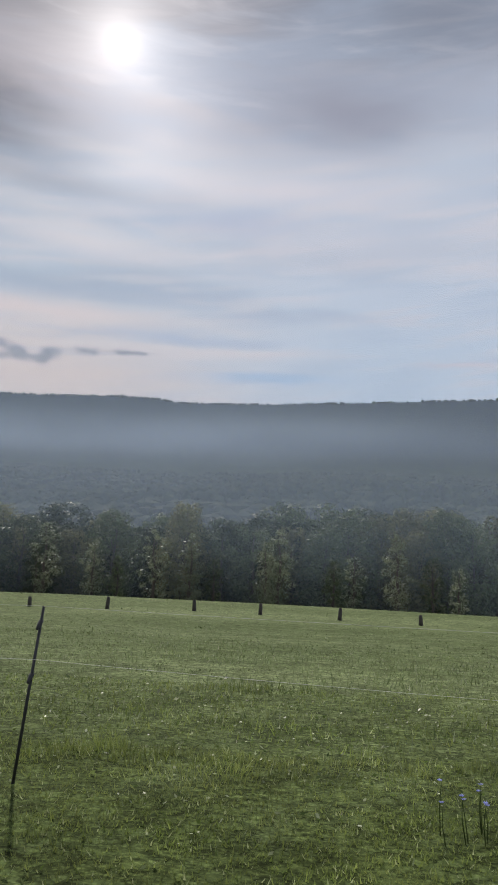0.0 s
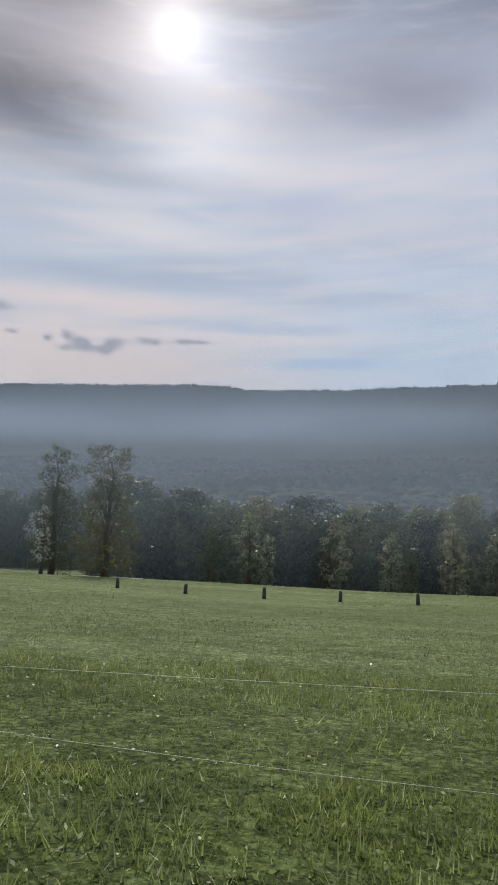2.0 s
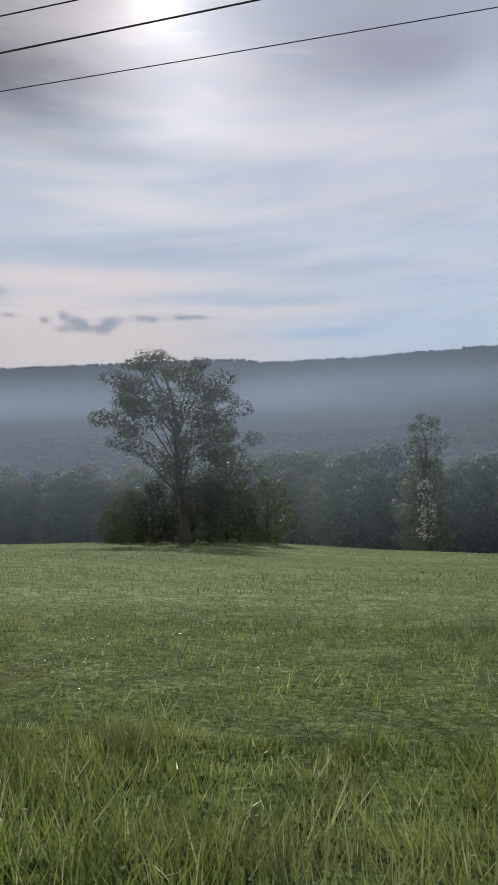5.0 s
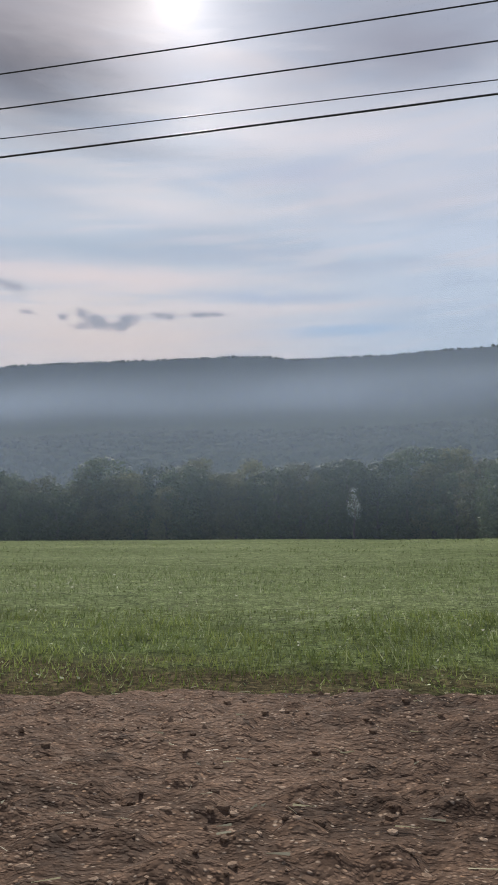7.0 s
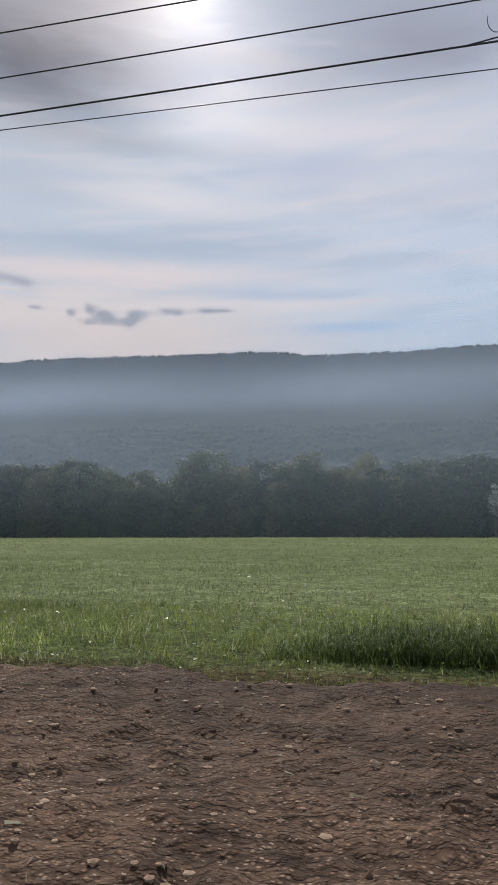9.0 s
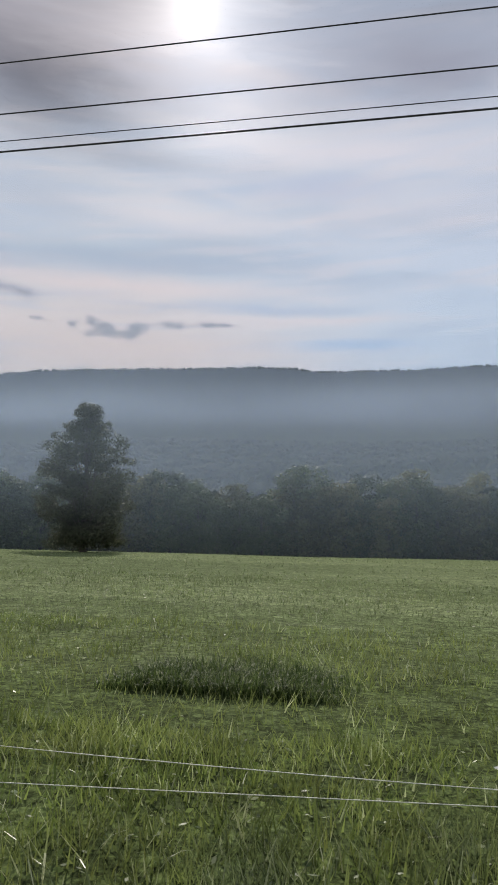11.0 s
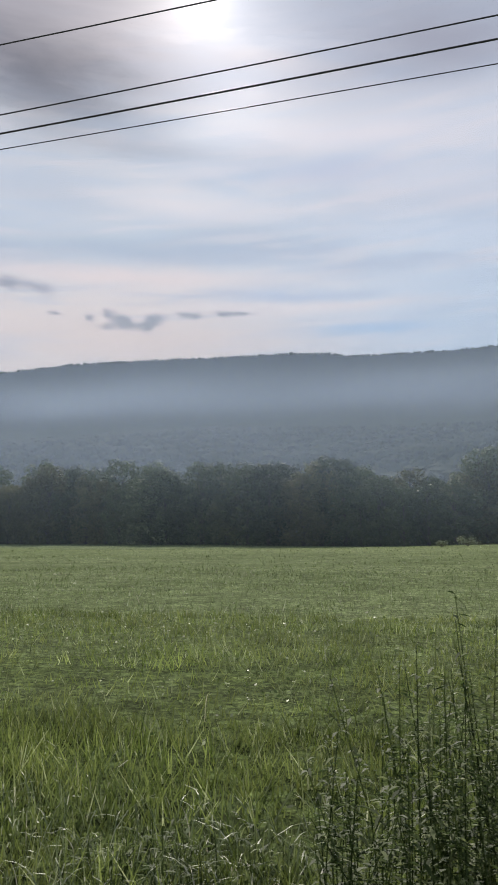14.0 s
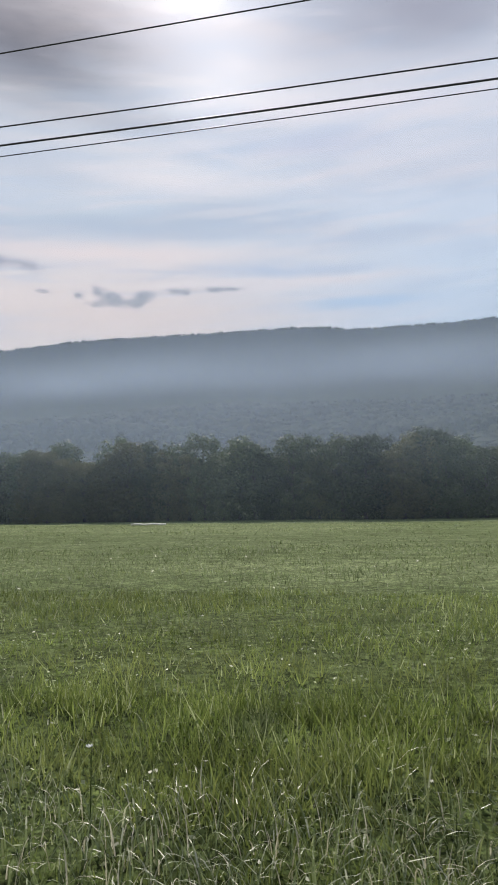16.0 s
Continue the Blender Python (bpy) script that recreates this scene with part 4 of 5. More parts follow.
bm = bmesh.new()
tube(bm, [guy_at(i / 16) for i in range(17)], 0.006, 8)
part("strand", bm, STRAND, guy, "thin weathered steel strand")
bm = bmesh.new()
tube(bm, [guy_at((0.06 + 0.310 * i) / (guy_hi - guy_lo).length) for i in range(12)], [0.017 + 0.002 * (i % 2) for i in range(12)], 12)
part("guard", bm, YELLOW, guy, "faded yellow plastic guard sleeve")
bm = bmesh.new()
box(bm, guy_lo - o - d * 0.03, (0.055, 0.04, 0.10), Matrix.Rotation(radians(35), 4, "Y"), 0.01)
part("clamp", bm, STEEL, guy)
bm = bmesh.new()
tube(bm, [guy_lo - o - d * 0.02, Vector((-0.05, -0.02, -0.10))], 0.016, 8)
part("anchor_rod", bm, STEEL, guy)

# ---------------------------------------------------------------- bare soil along the road
DIRT_X = (-196, -188, -178, -168, -164.5, -161, -153, -144, -136, -125, -112, -101, -95)
DIRT_Y = (1.0, 5.4, 6.6, 7.6, 7.9, 6.4, 6.1, 6.2, 6.6, 6.6, 6.9, 6.2, 1.0)


def value_noise(x, y, seed):
    """Smooth random heights on a unit grid, from -1 to 1."""
    xi, yi = np.floor(x).astype(np.int64), np.floor(y).astype(np.int64)
    fx, fy = x - xi, y - yi
    fx, fy = fx * fx * (3 - 2 * fx), fy * fy * (3 - 2 * fy)

    def rnd(a, b):
        h = (a * 374761393 + b * 668265263 + seed * 974711) & 0x7FFFFFFF
        h = ((h ^ (h >> 13)) * 1274126177) & 0x7FFFFFFF
        return ((h ^ (h >> 16)) & 0xFFFF) / 32767.5 - 1
    top = rnd(xi, yi) * (1 - fx) + rnd(xi + 1, yi) * fx
    low_ = rnd(xi, yi + 1) * (1 - fx) + rnd(xi + 1, yi + 1) * fx
    return top * (1 - fy) + low_ * fy


def fbm(x, y, s, n=4, seed=0.0):
    """Layered random heights for uneven ground."""
    x, y = np.asarray(x, float), np.asarray(y, float)
    out = np.zeros(np.broadcast(x, y).shape)
    amp, f = 1.4, s / 3.0
    for k in range(n):
        a = 0.7 + 1.1 * k
        u, v = x * math.cos(a) + y * math.sin(a), y * math.cos(a) - x * math.sin(a)
        out = out + amp * value_noise(u * f + 11.3 * k, v * f + 7.7 * k, int(seed * 10) + k)
        amp *= 0.55
        f *= 2.03
    return out


def dirt_mask(x, y):
    far = np.interp(x, DIRT_X, DIRT_Y) + 0.22 * fbm(x, y * 0 + 3.0, 0.55, 4) + 0.30 * fbm(x, y, 2.0, 3, 9.0)
    m = np.clip((far - y) / 0.8, 0, 1)
    tuft = ((x + 115.4) / 1.7) ** 2 + ((y - 2.2) / 0.95) ** 2 + 0.25 * fbm(x, y, 3.0, 2)
    small = ((x + 118.5) / 0.65) ** 2 + ((y - 2.7) / 0.6) ** 2 + 0.25 * fbm(x, y, 3.0, 2)
    return m * np.clip((tuft - 0.8) / 0.4, 0, 1) * np.clip((small - 0.8) / 0.4, 0, 1)


def cobble(x, y, seed):
    """Rounded clod heights over a jittered grid, from 0 in the gaps to 1."""
    xi, yi = np.floor(x), np.floor(y)
    best, tall_ = np.full(np.shape(x), 9.0), np.zeros(np.shape(x))
    for i in (-1, 0, 1):
        for j in (-1, 0, 1):
            a, b = xi + i, yi + j
            h1 = np.mod(np.sin(a * 127.1 + b * 311.7 + seed) * 43758.5453, 1.0)
            h2 = np.mod(np.sin(a * 269.5 + b * 183.3 + seed) * 24634.6345, 1.0)
            h3 = np.mod(np.sin(a * 74.7 + b * 246.1 + seed) * 53758.5453, 1.0)
            d = np.hypot(a + 0.15 + 0.7 * h1 - x, b + 0.15 + 0.7 * h2 - y)
            near = d < best
            best, tall_ = np.where(near, d, best), np.where(near, h3, tall_)
    return np.clip(1.0 - (best / 0.75) ** 2, 0, 1) * (0.25 + 0.75 * tall_ ** 2)


def dirt_z(x, y):
    m = dirt_mask(x, y)
    rut = 0.05 * np.sin(y * 2.6 + 0.6 * np.sin(x * 0.35)) * np.clip((y - 3.2) / 2, 0, 1)
    lump = 0.018 * fbm(x, y, 2.2, 3) + 0.045 * cobble(x * 5.0, y * 5.5, 1.0) + 0.012 * cobble(x * 9.0, y * 9.0, 2.0) + 0.010 * fbm(x, y, 15.0, 2, 6.0)
    rough = 0.95 + 0.40 * np.clip((x + 138) / 4, 0, 1) + 0.25 * np.clip((-158 - x) / 6, 0, 1) - 0.55 * np.clip((x + 158) / 8, 0, 1) * np.clip((-136 - x) / 6, 0, 1)
    return ground_z(x, y) + m * (0.10 + rough * lump + rut * 0.3) - (1 - m) * 0.12


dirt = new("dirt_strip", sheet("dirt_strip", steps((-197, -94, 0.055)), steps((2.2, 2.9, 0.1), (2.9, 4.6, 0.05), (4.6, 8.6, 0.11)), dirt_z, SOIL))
tagged(dirt, "strip of churned brown soil with ruts and clods", "soil", kind="structure")


def lumps(name, xs, ys, sizes, mat, label, sink=0.25, zf=None, flat=0.7):
    g2 = np.random.default_rng(len(xs))
    ico = []
    for k in range(5):
        bm = bmesh.new()
        bmesh.ops.create_icosphere(bm, subdivisions=1, radius=1.0)
        rr = random.Random(k + 70)
        for v in bm.verts:
            v.co *= rr.uniform(0.62, 1.3)
        ico.append(np.array([[v.co[:] for v in f.verts] for f in bm.faces]))
        bm.free()
    tris = []
    zs = (zf or dirt_z)(xs, ys)
    for k in range(len(xs)):
        a = g2.uniform(0, 6.28)
        c, d_ = math.cos(a), math.sin(a)
        q = ico[k % 5] * (sizes[k] * g2.uniform(0.7, 1.4), sizes[k] * g2.uniform(0.7, 1.2), sizes[k] * flat)
        q = np.stack([q[..., 0] * c - q[..., 1] * d_, q[..., 0] * d_ + q[..., 1] * c, q[..., 2]], -1)
        tris.append(q + (xs[k], ys[k], zs[k] + sizes[k] * (flat - sink) * 0.5))
    ob = new(name, mesh_fast(name, np.concatenate(tris), 3, mat))
    return tagged(ob, label, "soil" if mat is CLOD else "gravel", kind="stuff")


g2 = np.random.default_rng(31)
n = 22000
lx, ly = g2.uniform(-190, -99, n), 2.7 + 5.0 * g2.random(n) ** 1.3
keep = dirt_mask(lx, ly) > 0.6
keep &= (g2.random(n) < 0.25 + 0.75 * (fbm(lx, ly, 0.9, 3, 4.0) > 0.1)) & (g2.random(n) < np.where(lx < -152, 0.45, np.where(lx < -128, 0.35, 1.0)))
lx, ly = lx[keep], ly[keep]
lumps("soil_clods", lx, ly, 0.008 + 0.026 * g2.random(len(lx)) ** 3.0, CLOD, "loose brown clods scattered over the churned soil", 0.6, None, 0.75)
n = 2600
lx, ly = g2.uniform(-190, -99, n), 2.7 + 4.6 * g2.random(n) ** 1.6
keep = dirt_mask(lx, ly) > 0.5
lx, ly = lx[keep], ly[keep]
lumps("soil_crumbs", lx, ly, 0.005 + 0.014 * g2.random(len(lx)) ** 2.0, CLOD, "fine crumbs of dry brown earth on the soil", 0.5)
n = 14000
lx, ly = g2.uniform(-190, -99, n), 2.6 + 4.6 * g2.random(n) ** 1.5
keep = (dirt_mask(lx, ly) > 0.6) & (g2.random(n) < np.clip(0.75 + 0.8 * fbm(lx, ly, 0.5, 3, 15.0), 0.3, 1))
lx, ly = lx[keep], ly[keep]
lumps("pebbles", lx, ly, 0.006 + 0.024 * g2.random(len(lx)) ** 3, PEBBLE, "pale pebbles lying on the bare soil", 0.5, None, 0.55)

# larger pale stones
for k in range(26):
    x, y = g2.uniform(-186, -101), 1.9 + 3.4 * g2.random()
    if k < 9:
        x, y = -166.45 + g2.uniform(-0.22, 0.25), 2.62 + g2.uniform(-0.10, 0.12)
    if float(dirt_mask(np.array(x), np.array(y))) < 0.7:
        continue
    bm = bmesh.new()
    bmesh.ops.create_icosphere(bm, subdivisions=2, radius=1.0)
    r = 0.020 + 0.028 * g2.random()
    for v in bm.verts:
        v.co *= 1 + 0.55 * noise.noise(v.co * 1.5 + Vector((k * 3.1, 0, 0)))
        v.co = Vector((v.co.x * r * 1.35, v.co.y * r, v.co.z * r * 0.62))
    ob = part("field_stone", bm, STONE)
    ob.matrix_world = pose(x, y, float(dirt_z(np.array(x), np.array(y))) + r * 0.2, 0, 0, g2.uniform(0, 360))
    tagged(ob, "flat pale field stone half sunk in bare soil", "stone", "field stones")

# straw trodden into the soil
n = 2600
sx, sy = g2.uniform(-188, -100, n), 2.2 + 5.0 * g2.random(n) ** 1.4
keep = (dirt_mask(sx, sy) > 0.5) & ((fbm(sx, sy, 0.8, 3, 7.0) > 0.15) | (g2.random(n) < 0.25))
sx, sy = sx[keep], sy[keep]
n = len(sx)
sa, sl, sw = g2.uniform(0, 6.28, n), g2.uniform(0.012, 0.055, n), g2.uniform(0.0008, 0.0020, n)
sz = dirt_z(sx, sy) + g2.uniform(0.004, 0.02, n)
ca, sb = np.cos(sa), np.sin(sa)
quad = [np.stack([sx + ca * sl * e - sb * sw * f, sy + sb * sl * e + ca * sw * f, sz + g2.uniform(-0.004, 0.012, n)], -1) for e, f in ((-1, -1), (-1, 1), (1, 1), (1, -1))]
tagged(new("straw", mesh_fast("straw", np.stack(quad, 1), 4, DRY)), "pale straw trodden into the bare soil", "straw", kind="stuff")

# gravel round the first pole and the guy anchor
for cx_, cy_, rad, cnt in ((-13.45, 4.62, 0.50, 1100), (-20.95, 4.92, 0.46, 1000)):
    rr, aa = rad * np.sqrt(g2.random(cnt)), g2.uniform(0, 6.28, cnt)
    lx, ly = cx_ + rr * np.cos(aa) * 1.0, cy_ + rr * np.sin(aa)
    lumps("gravel_ring", lx, ly, 0.007 + 0.012 * g2.random(cnt), GRAVEL, "pale gravel heaped on the grass at a pole base", 0.2, ground_z)

# ---------------------------------------------------------------- fences
FENCE_A = ((11.5, 5.5, 1.12, 1.05, 0.59), (-2.03, 5.49, 1.22, 1.08, 0.707), (-15.54, 5.50, 1.16, 1.05, 0.721), (-27.1, 5.0, 1.06, 0.918, 0.431),
           (-41.9, 4.5, 0.80, 0.658, 0.386), (-54.35, 3.4, 0.90, 0.763, 0.369), (-64.5, 3.2, 0.92, 0.637, 0.277), (-77.0, 3.1, 0.45, 0.16, -0.12))
FENCE_B = ((-208.1, 2.5, 0.76, 0.66, 0.63), (-213.0, 2.55, 0.84, 0.712, 0.396), (-225.15, 2.36, 0.82, 0.727, 0.401), (-237.68, 3.1, 0.80, 0.732, 0.399),
           (-252.5, 4.17, 0.95, 0.847, 0.506), (-265.3, 5.5, 0.66, 0.509, 0.10))


SAG_A = ((0.05, 0.112), (0.05, 0.059), (0.05, 0.249), (0.087, 0.313), (0.175, 0.212), (0.054, 0.052), (0.05, 0.05))
SAG_B = ((0.045, 0.0), (0.232, 0.093), (0.169, 0.142), (0.215, 0.164), (0.116, 0.182))


def fence_post(x, y, h, strands, lean):
    top = empty("fence_post", pose(x, y, float(ground_z(x, y)), 0, lean, 0), "slim dark fence post with black insulators", "fence post", "fence posts")
    bm = bmesh.new()
    tube(bm, [(0, 0, -0.1), (0, 0, h * 0.5), (0.004, 0, h)], [0.012, 0.0115, 0.010], 8)
    part("rod", bm, DARK_PLASTIC, top)
    for z in strands:
        bm = bmesh.new()
        tube(bm, [(0, -0.05, z - 0.02), (0, -0.03, z), (0, 0.0, z + 0.03), (0, 0.022, z + 0.035)], [0.009, 0.014, 0.018, 0.014], 8)
        part("insulator", bm, DARK_PLASTIC, top, "black plastic insulator")
    return top


for fence, sags in ((FENCE_A, SAG_A), (FENCE_B, SAG_B)):
    for k, (x, y, h, hi, lo) in enumerate(fence):
        shift, lean = {(True, 1): (-0.09, 5.3), (False, 3): (0.15, -7.0)}.get((fence is FENCE_A, k), (0.0, -4.5))
        fence_post(x + shift, y, h, (hi, lo), lean)
    for a, b, sag in zip(fence, fence[1:], sags):
        for j in (3, 4):
            bm = bmesh.new()
            pts = []
            for i in range(17):
                u = i / 16
                z = a[j] + (b[j] - a[j]) * u - sag[j - 3] * 4 * u * (1 - u)
                pts.append((a[0] + (b[0] - a[0]) * u, a[1] + (b[1] - a[1]) * u - 0.04, z))
            tube(bm, pts, 0.0015, 5)
            tagged(part("fence_wire", bm, WHITE_TAPE), "thin white electric fence strand stretched between posts", "fence wire", "fence wires")

# stout dark posts along the far side of the field
POST_X = (-4.8, -10.0, -16.9, -23.2, -29.0, -35.75, -41.6, -47.55, -53.95, -59.6)
for x in (32.4, 26.0, 19.9, 13.7, 7.4, 1.3) + POST_X:
    y = 60.5 + g2.uniform(-0.2, 0.2)
    bm = bmesh.new()
    h = 0.76 + 0.22 * g2.random()
    tube(bm, [(0, 0, -0.2), (0.01, 0, 0.3), (0.02, 0.01, h * 0.75), (0.02, 0.02, h)], [0.18, 0.15, 0.14, 0.12], 10)
    ob = part("wooden_post", bm, POST_WOOD)
    ob.matrix_world = pose(x, y, float(ground_z(x, y)), g2.uniform(-3, 3), g2.uniform(-4, 4), 0)
    tagged(ob, "short stout dark wooden post in the far field", "fence post", "stout wooden posts")

# thin stake standing out in the field
bm = bmesh.new()
tube(bm, [(0, 0, -0.1), (0.01, 0, 0.6), (0.03, 0, 1.08)], [0.020, 0.016, 0.012], 8)
ob = part("wooden_stake", bm, POST_WOOD)
ob.matrix_world = pose(-264.47, 14.6, float(ground_z(-264.47, 14.6)))
tagged(ob, "thin weathered stake standing alone in the grass", "stake")

# white pipes lying at the far edge of the field
for x, y, length in ((-74.6, 98.0, 9.9), (-333.5, 77.0, 4.0)):
    bm = bmesh.new()
    tube(bm, [(-length / 2 + length * i / 12, 0.15 * math.sin(i * 0.5), 0.12 + 0.03 * math.sin(i)) for i in range(13)], 0.10, 10)
    ob = part("white_pipe", bm, WHITE_TAPE)
    ob.matrix_world = pose(x, y, float(ground_z(x, y)) - 0.02)
    tagged(ob, "long white pipe lying in the grass", "pipe", "white pipes")


# ---------------------------------------------------------------- roadside things
def mailbox(x, y, z, width, height, length, post_x, post_y, post_w, lean, label, round_post=False):
    """A domed steel mailbox on a timber post."""
    top = empty("mailbox", pose(post_x, post_y, 0, 0, lean, 0), label, "mailbox", "mailboxes")
    dx = x - post_x
    bm = bmesh.new()
    n_arc = 12
    prof = [(-width / 2, 0), (width / 2, 0)] + [(width / 2 * math.cos(math.pi * i / n_arc), height - width / 2 * 0.85 + width / 2 * 0.85 * math.sin(math.pi * i / n_arc)) for i in range(n_arc + 1)]
    rings = []
    for yy, s in ((0, 0.98), (0.012, 1.0), (length - 0.012, 1.0), (length, 0.98)):
        rings.append([bm.verts.new((dx + px * s, y - post_y + yy, z + pz * s)) for px, pz in prof])
    m_ = len(prof)
    for a, b in zip(rings, rings[1:]):
        for i in range(m_):
            bm.faces.new((a[i], b[i], b[(i + 1) % m_], a[(i + 1) % m_]))
    bm.faces.new(rings[0])
    bm.faces.new(list(reversed(rings[-1])))
    bmesh.ops.recalc_face_normals(bm, faces=bm.faces)
    part("body", bm, BOX_PAINT, top)
    bm = bmesh.new()
    rim = [bm.verts.new((dx + px * 1.04, y - post_y - 0.014, z - 0.004 + pz * 1.03)) for px, pz in prof]
    rim2 = [bm.verts.new((dx + px * 1.04, y - post_y + 0.018, z - 0.004 + pz * 1.03)) for px, pz in prof]
    bm.faces.new(rim)
    for i in range(m_):
        bm.faces.new((rim[i], rim2[i], rim2[(i + 1) % m_], rim[(i + 1) % m_]))
    bmesh.ops.recalc_face_normals(bm, faces=bm.faces)
    door = part("door", bm, BOX_PAINT, top)
    bm = bmesh.new()
    box(bm, (dx, y - post_y - 0.026, z + height * 0.97), (0.035, 0.02, 0.03), bevel=0.005)
    part("latch", bm, STEEL, door)
    bm = bmesh.new()
    box(bm, (dx, y - post_y + length / 2, z - 0.014), (width * 0.9, length * 0.9, 0.025), bevel=0.004)
    part("shelf", bm, POST_WOOD, top)
    bm = bmesh.new()
    if round_post:
        tube(bm, [(0.01 * math.sin(i), 0.008 * math.cos(i * 2), -0.2 + (z + 0.17) * i / 8) for i in range(9)], [post_w / 2 * (1.1 - 0.02 * i) for i in range(9)], 14)
    else:
        box(bm, (0, 0, z / 2 - 0.11), (post_w, post_w, z + 0.19), bevel=0.008)
    part("post", bm, POST_WOOD, top, "dark weathered timber post")
    return top


BOX_PAINT = plain("mailbox_paint", (0.066, 0.054, 0.050), (0.115, 0.094, 0.088), 6.0, 0.5, 0.3, 0.15)
mailbox(-135.45, 2.25, 1.47, 0.215, 0.315, 0.70, -135.44, 2.46, 0.12, -2.5, "dark domed mailbox on a square timber post")
mailbox(-265.25, 2.18, 1.56, 0.19, 0.23, 0.60, -265.22, 2.42, 0.165, -1.5, "dark domed mailbox on a thick post wrapped in weeds", True)

marker = empty("marker_post", pose(-275.64, 3.05, 0, 0, -6.6, 0), "bright orange plastic marker post beside the field", "marker post")
bm = bmesh.new()
tube(bm, [(0, 0, -0.1 + 0.158 * i) for i in range(11)], [0.060 - 0.0014 * i for i in range(11)], 16)
part("tube", bm, ORANGE, marker)
bm = bmesh.new()
tube(bm, [(0, 0, 1.46), (0, 0, 1.48), (0, 0, 1.64), (0, 0, 1.665), (0, 0, 1.67)], [0.046, 0.048, 0.043, 0.040, 0.03], 16)
part("cap", bm, ORANGE_RED, marker, "faded red-brown cap")
stub = empty("survey_stub", pose(-275.49, 3.10, 0, 0, -3, 0), "short pale wooden stub beside an orange marker", "stake")
bm = bmesh.new()
box(bm, (0, 0, 0.06), (0.085, 0.05, 0.34), bevel=0.006)
part("stake", bm, STONE, stub)


# small shrubs on the crest of the field
def shrub(x, y, r, h, seed, mat=WEED, label="low pale green shrub on the field crest"):
    g3 = random.Random(seed)
    cs = [(g3.uniform(-r, r), g3.uniform(-r, r) * 0.7, h * g3.uniform(0.25, 0.75)) for _ in range(14)]
    top = empty("shrub", pose(x, y, float(ground_z(x, y))), label, "shrub", "shrubs")
    bm = bmesh.new()
    for c in cs[:6]:
        tube(bm, [(0, 0, -0.05), (c[0] * 0.5, c[1] * 0.5, c[2] * 0.6), c], [0.03, 0.02, 0.008], 5, False)
    part("stalk", bm, BARK, top)
    leaves = new("foliage", mesh_fast("foliage", leaf_cloud(cs, [h * 0.3] * 14, 500 / (h * h * 2), 0.09, seed), 4, mat))
    leaves.parent = top
    return top


shrub(-263.6, 74.3, 0.8, 1.1, 1, PALE_LEAF)
shrub(-259.6, 76.0, 0.4, 0.8, 2, PALE_LEAF)
shrub(-265.9, 73.0, 0.5, 0.6, 3, PALE_LEAF)


# ---------------------------------------------------------------- grass
def grass_height(x, y):
    """Mown verge by the first pole, rough hay elsewhere, tall growth along parts of the roadside."""
    base = 0.135 - 0.03 * np.clip((x + 57) / 6, 0, 1) + 0.04 * fbm(x, y, 0.35, 3, 1.0) * 0.5 + 0.05 * fbm(x, y, 1.7, 2, 5.0) * 0.5
    lawn = np.clip((x + 24.5 + 0.6 * np.sin(y * 2)) / 1.5, 0, 1) * np.clip((6.8 - y + 0.4 * np.sin(x * 1.3)) / 1.0, 0, 1)
    tall = np.clip((-57 - x) / 3, 0, 1) * np.clip((x + 100) / 3, 0, 1) * np.clip((3.9 - y) / 0.7, 0, 1)
    bank = np.clip((-266 - x) / 4, 0, 1)
    edge = 3.45 + 0.12 * np.sin(x * 1.9) + 0.10 * np.sin(x * 0.7)
    tall = tall + 0.30 * bank * np.clip((y - edge) / 0.15, 0, 1) * np.clip((6.5 - y) / 2.5, 0, 1)
    base = base * (1 - 0.55 * bank * np.clip((edge - y) / 0.15, 0, 1))
    skirt = np.zeros_like(x)
    for px, py, r in ((-168.6, 8.5, 1.9), (-256.6, 8.5, 1.8), (-265.3, 2.5, 0.9)):
        skirt = np.maximum(skirt, np.exp(-((x - px) / (r * 1.4)) ** 2 - ((y - py) / (r * 0.55)) ** 2))
    base = base * np.clip(0.95 + 0.45 * fbm(x, y, 8.0, 2, 3.0), 0.35, 1.7)
    h = base * (1 - 0.72 * lawn) + 0.16 * tall + 0.34 * skirt
    gap = y - np.interp(x, DIRT_X, DIRT_Y)
    worn = np.clip((x + 190) / 3, 0, 1) * np.clip((-99 - x) / 3, 0, 1)
    h = h * (1 - worn * (1 - np.clip(0.58 + gap / 2.6, 0.50, 1.0)))
    return np.clip(h, 0.04, 0.8)


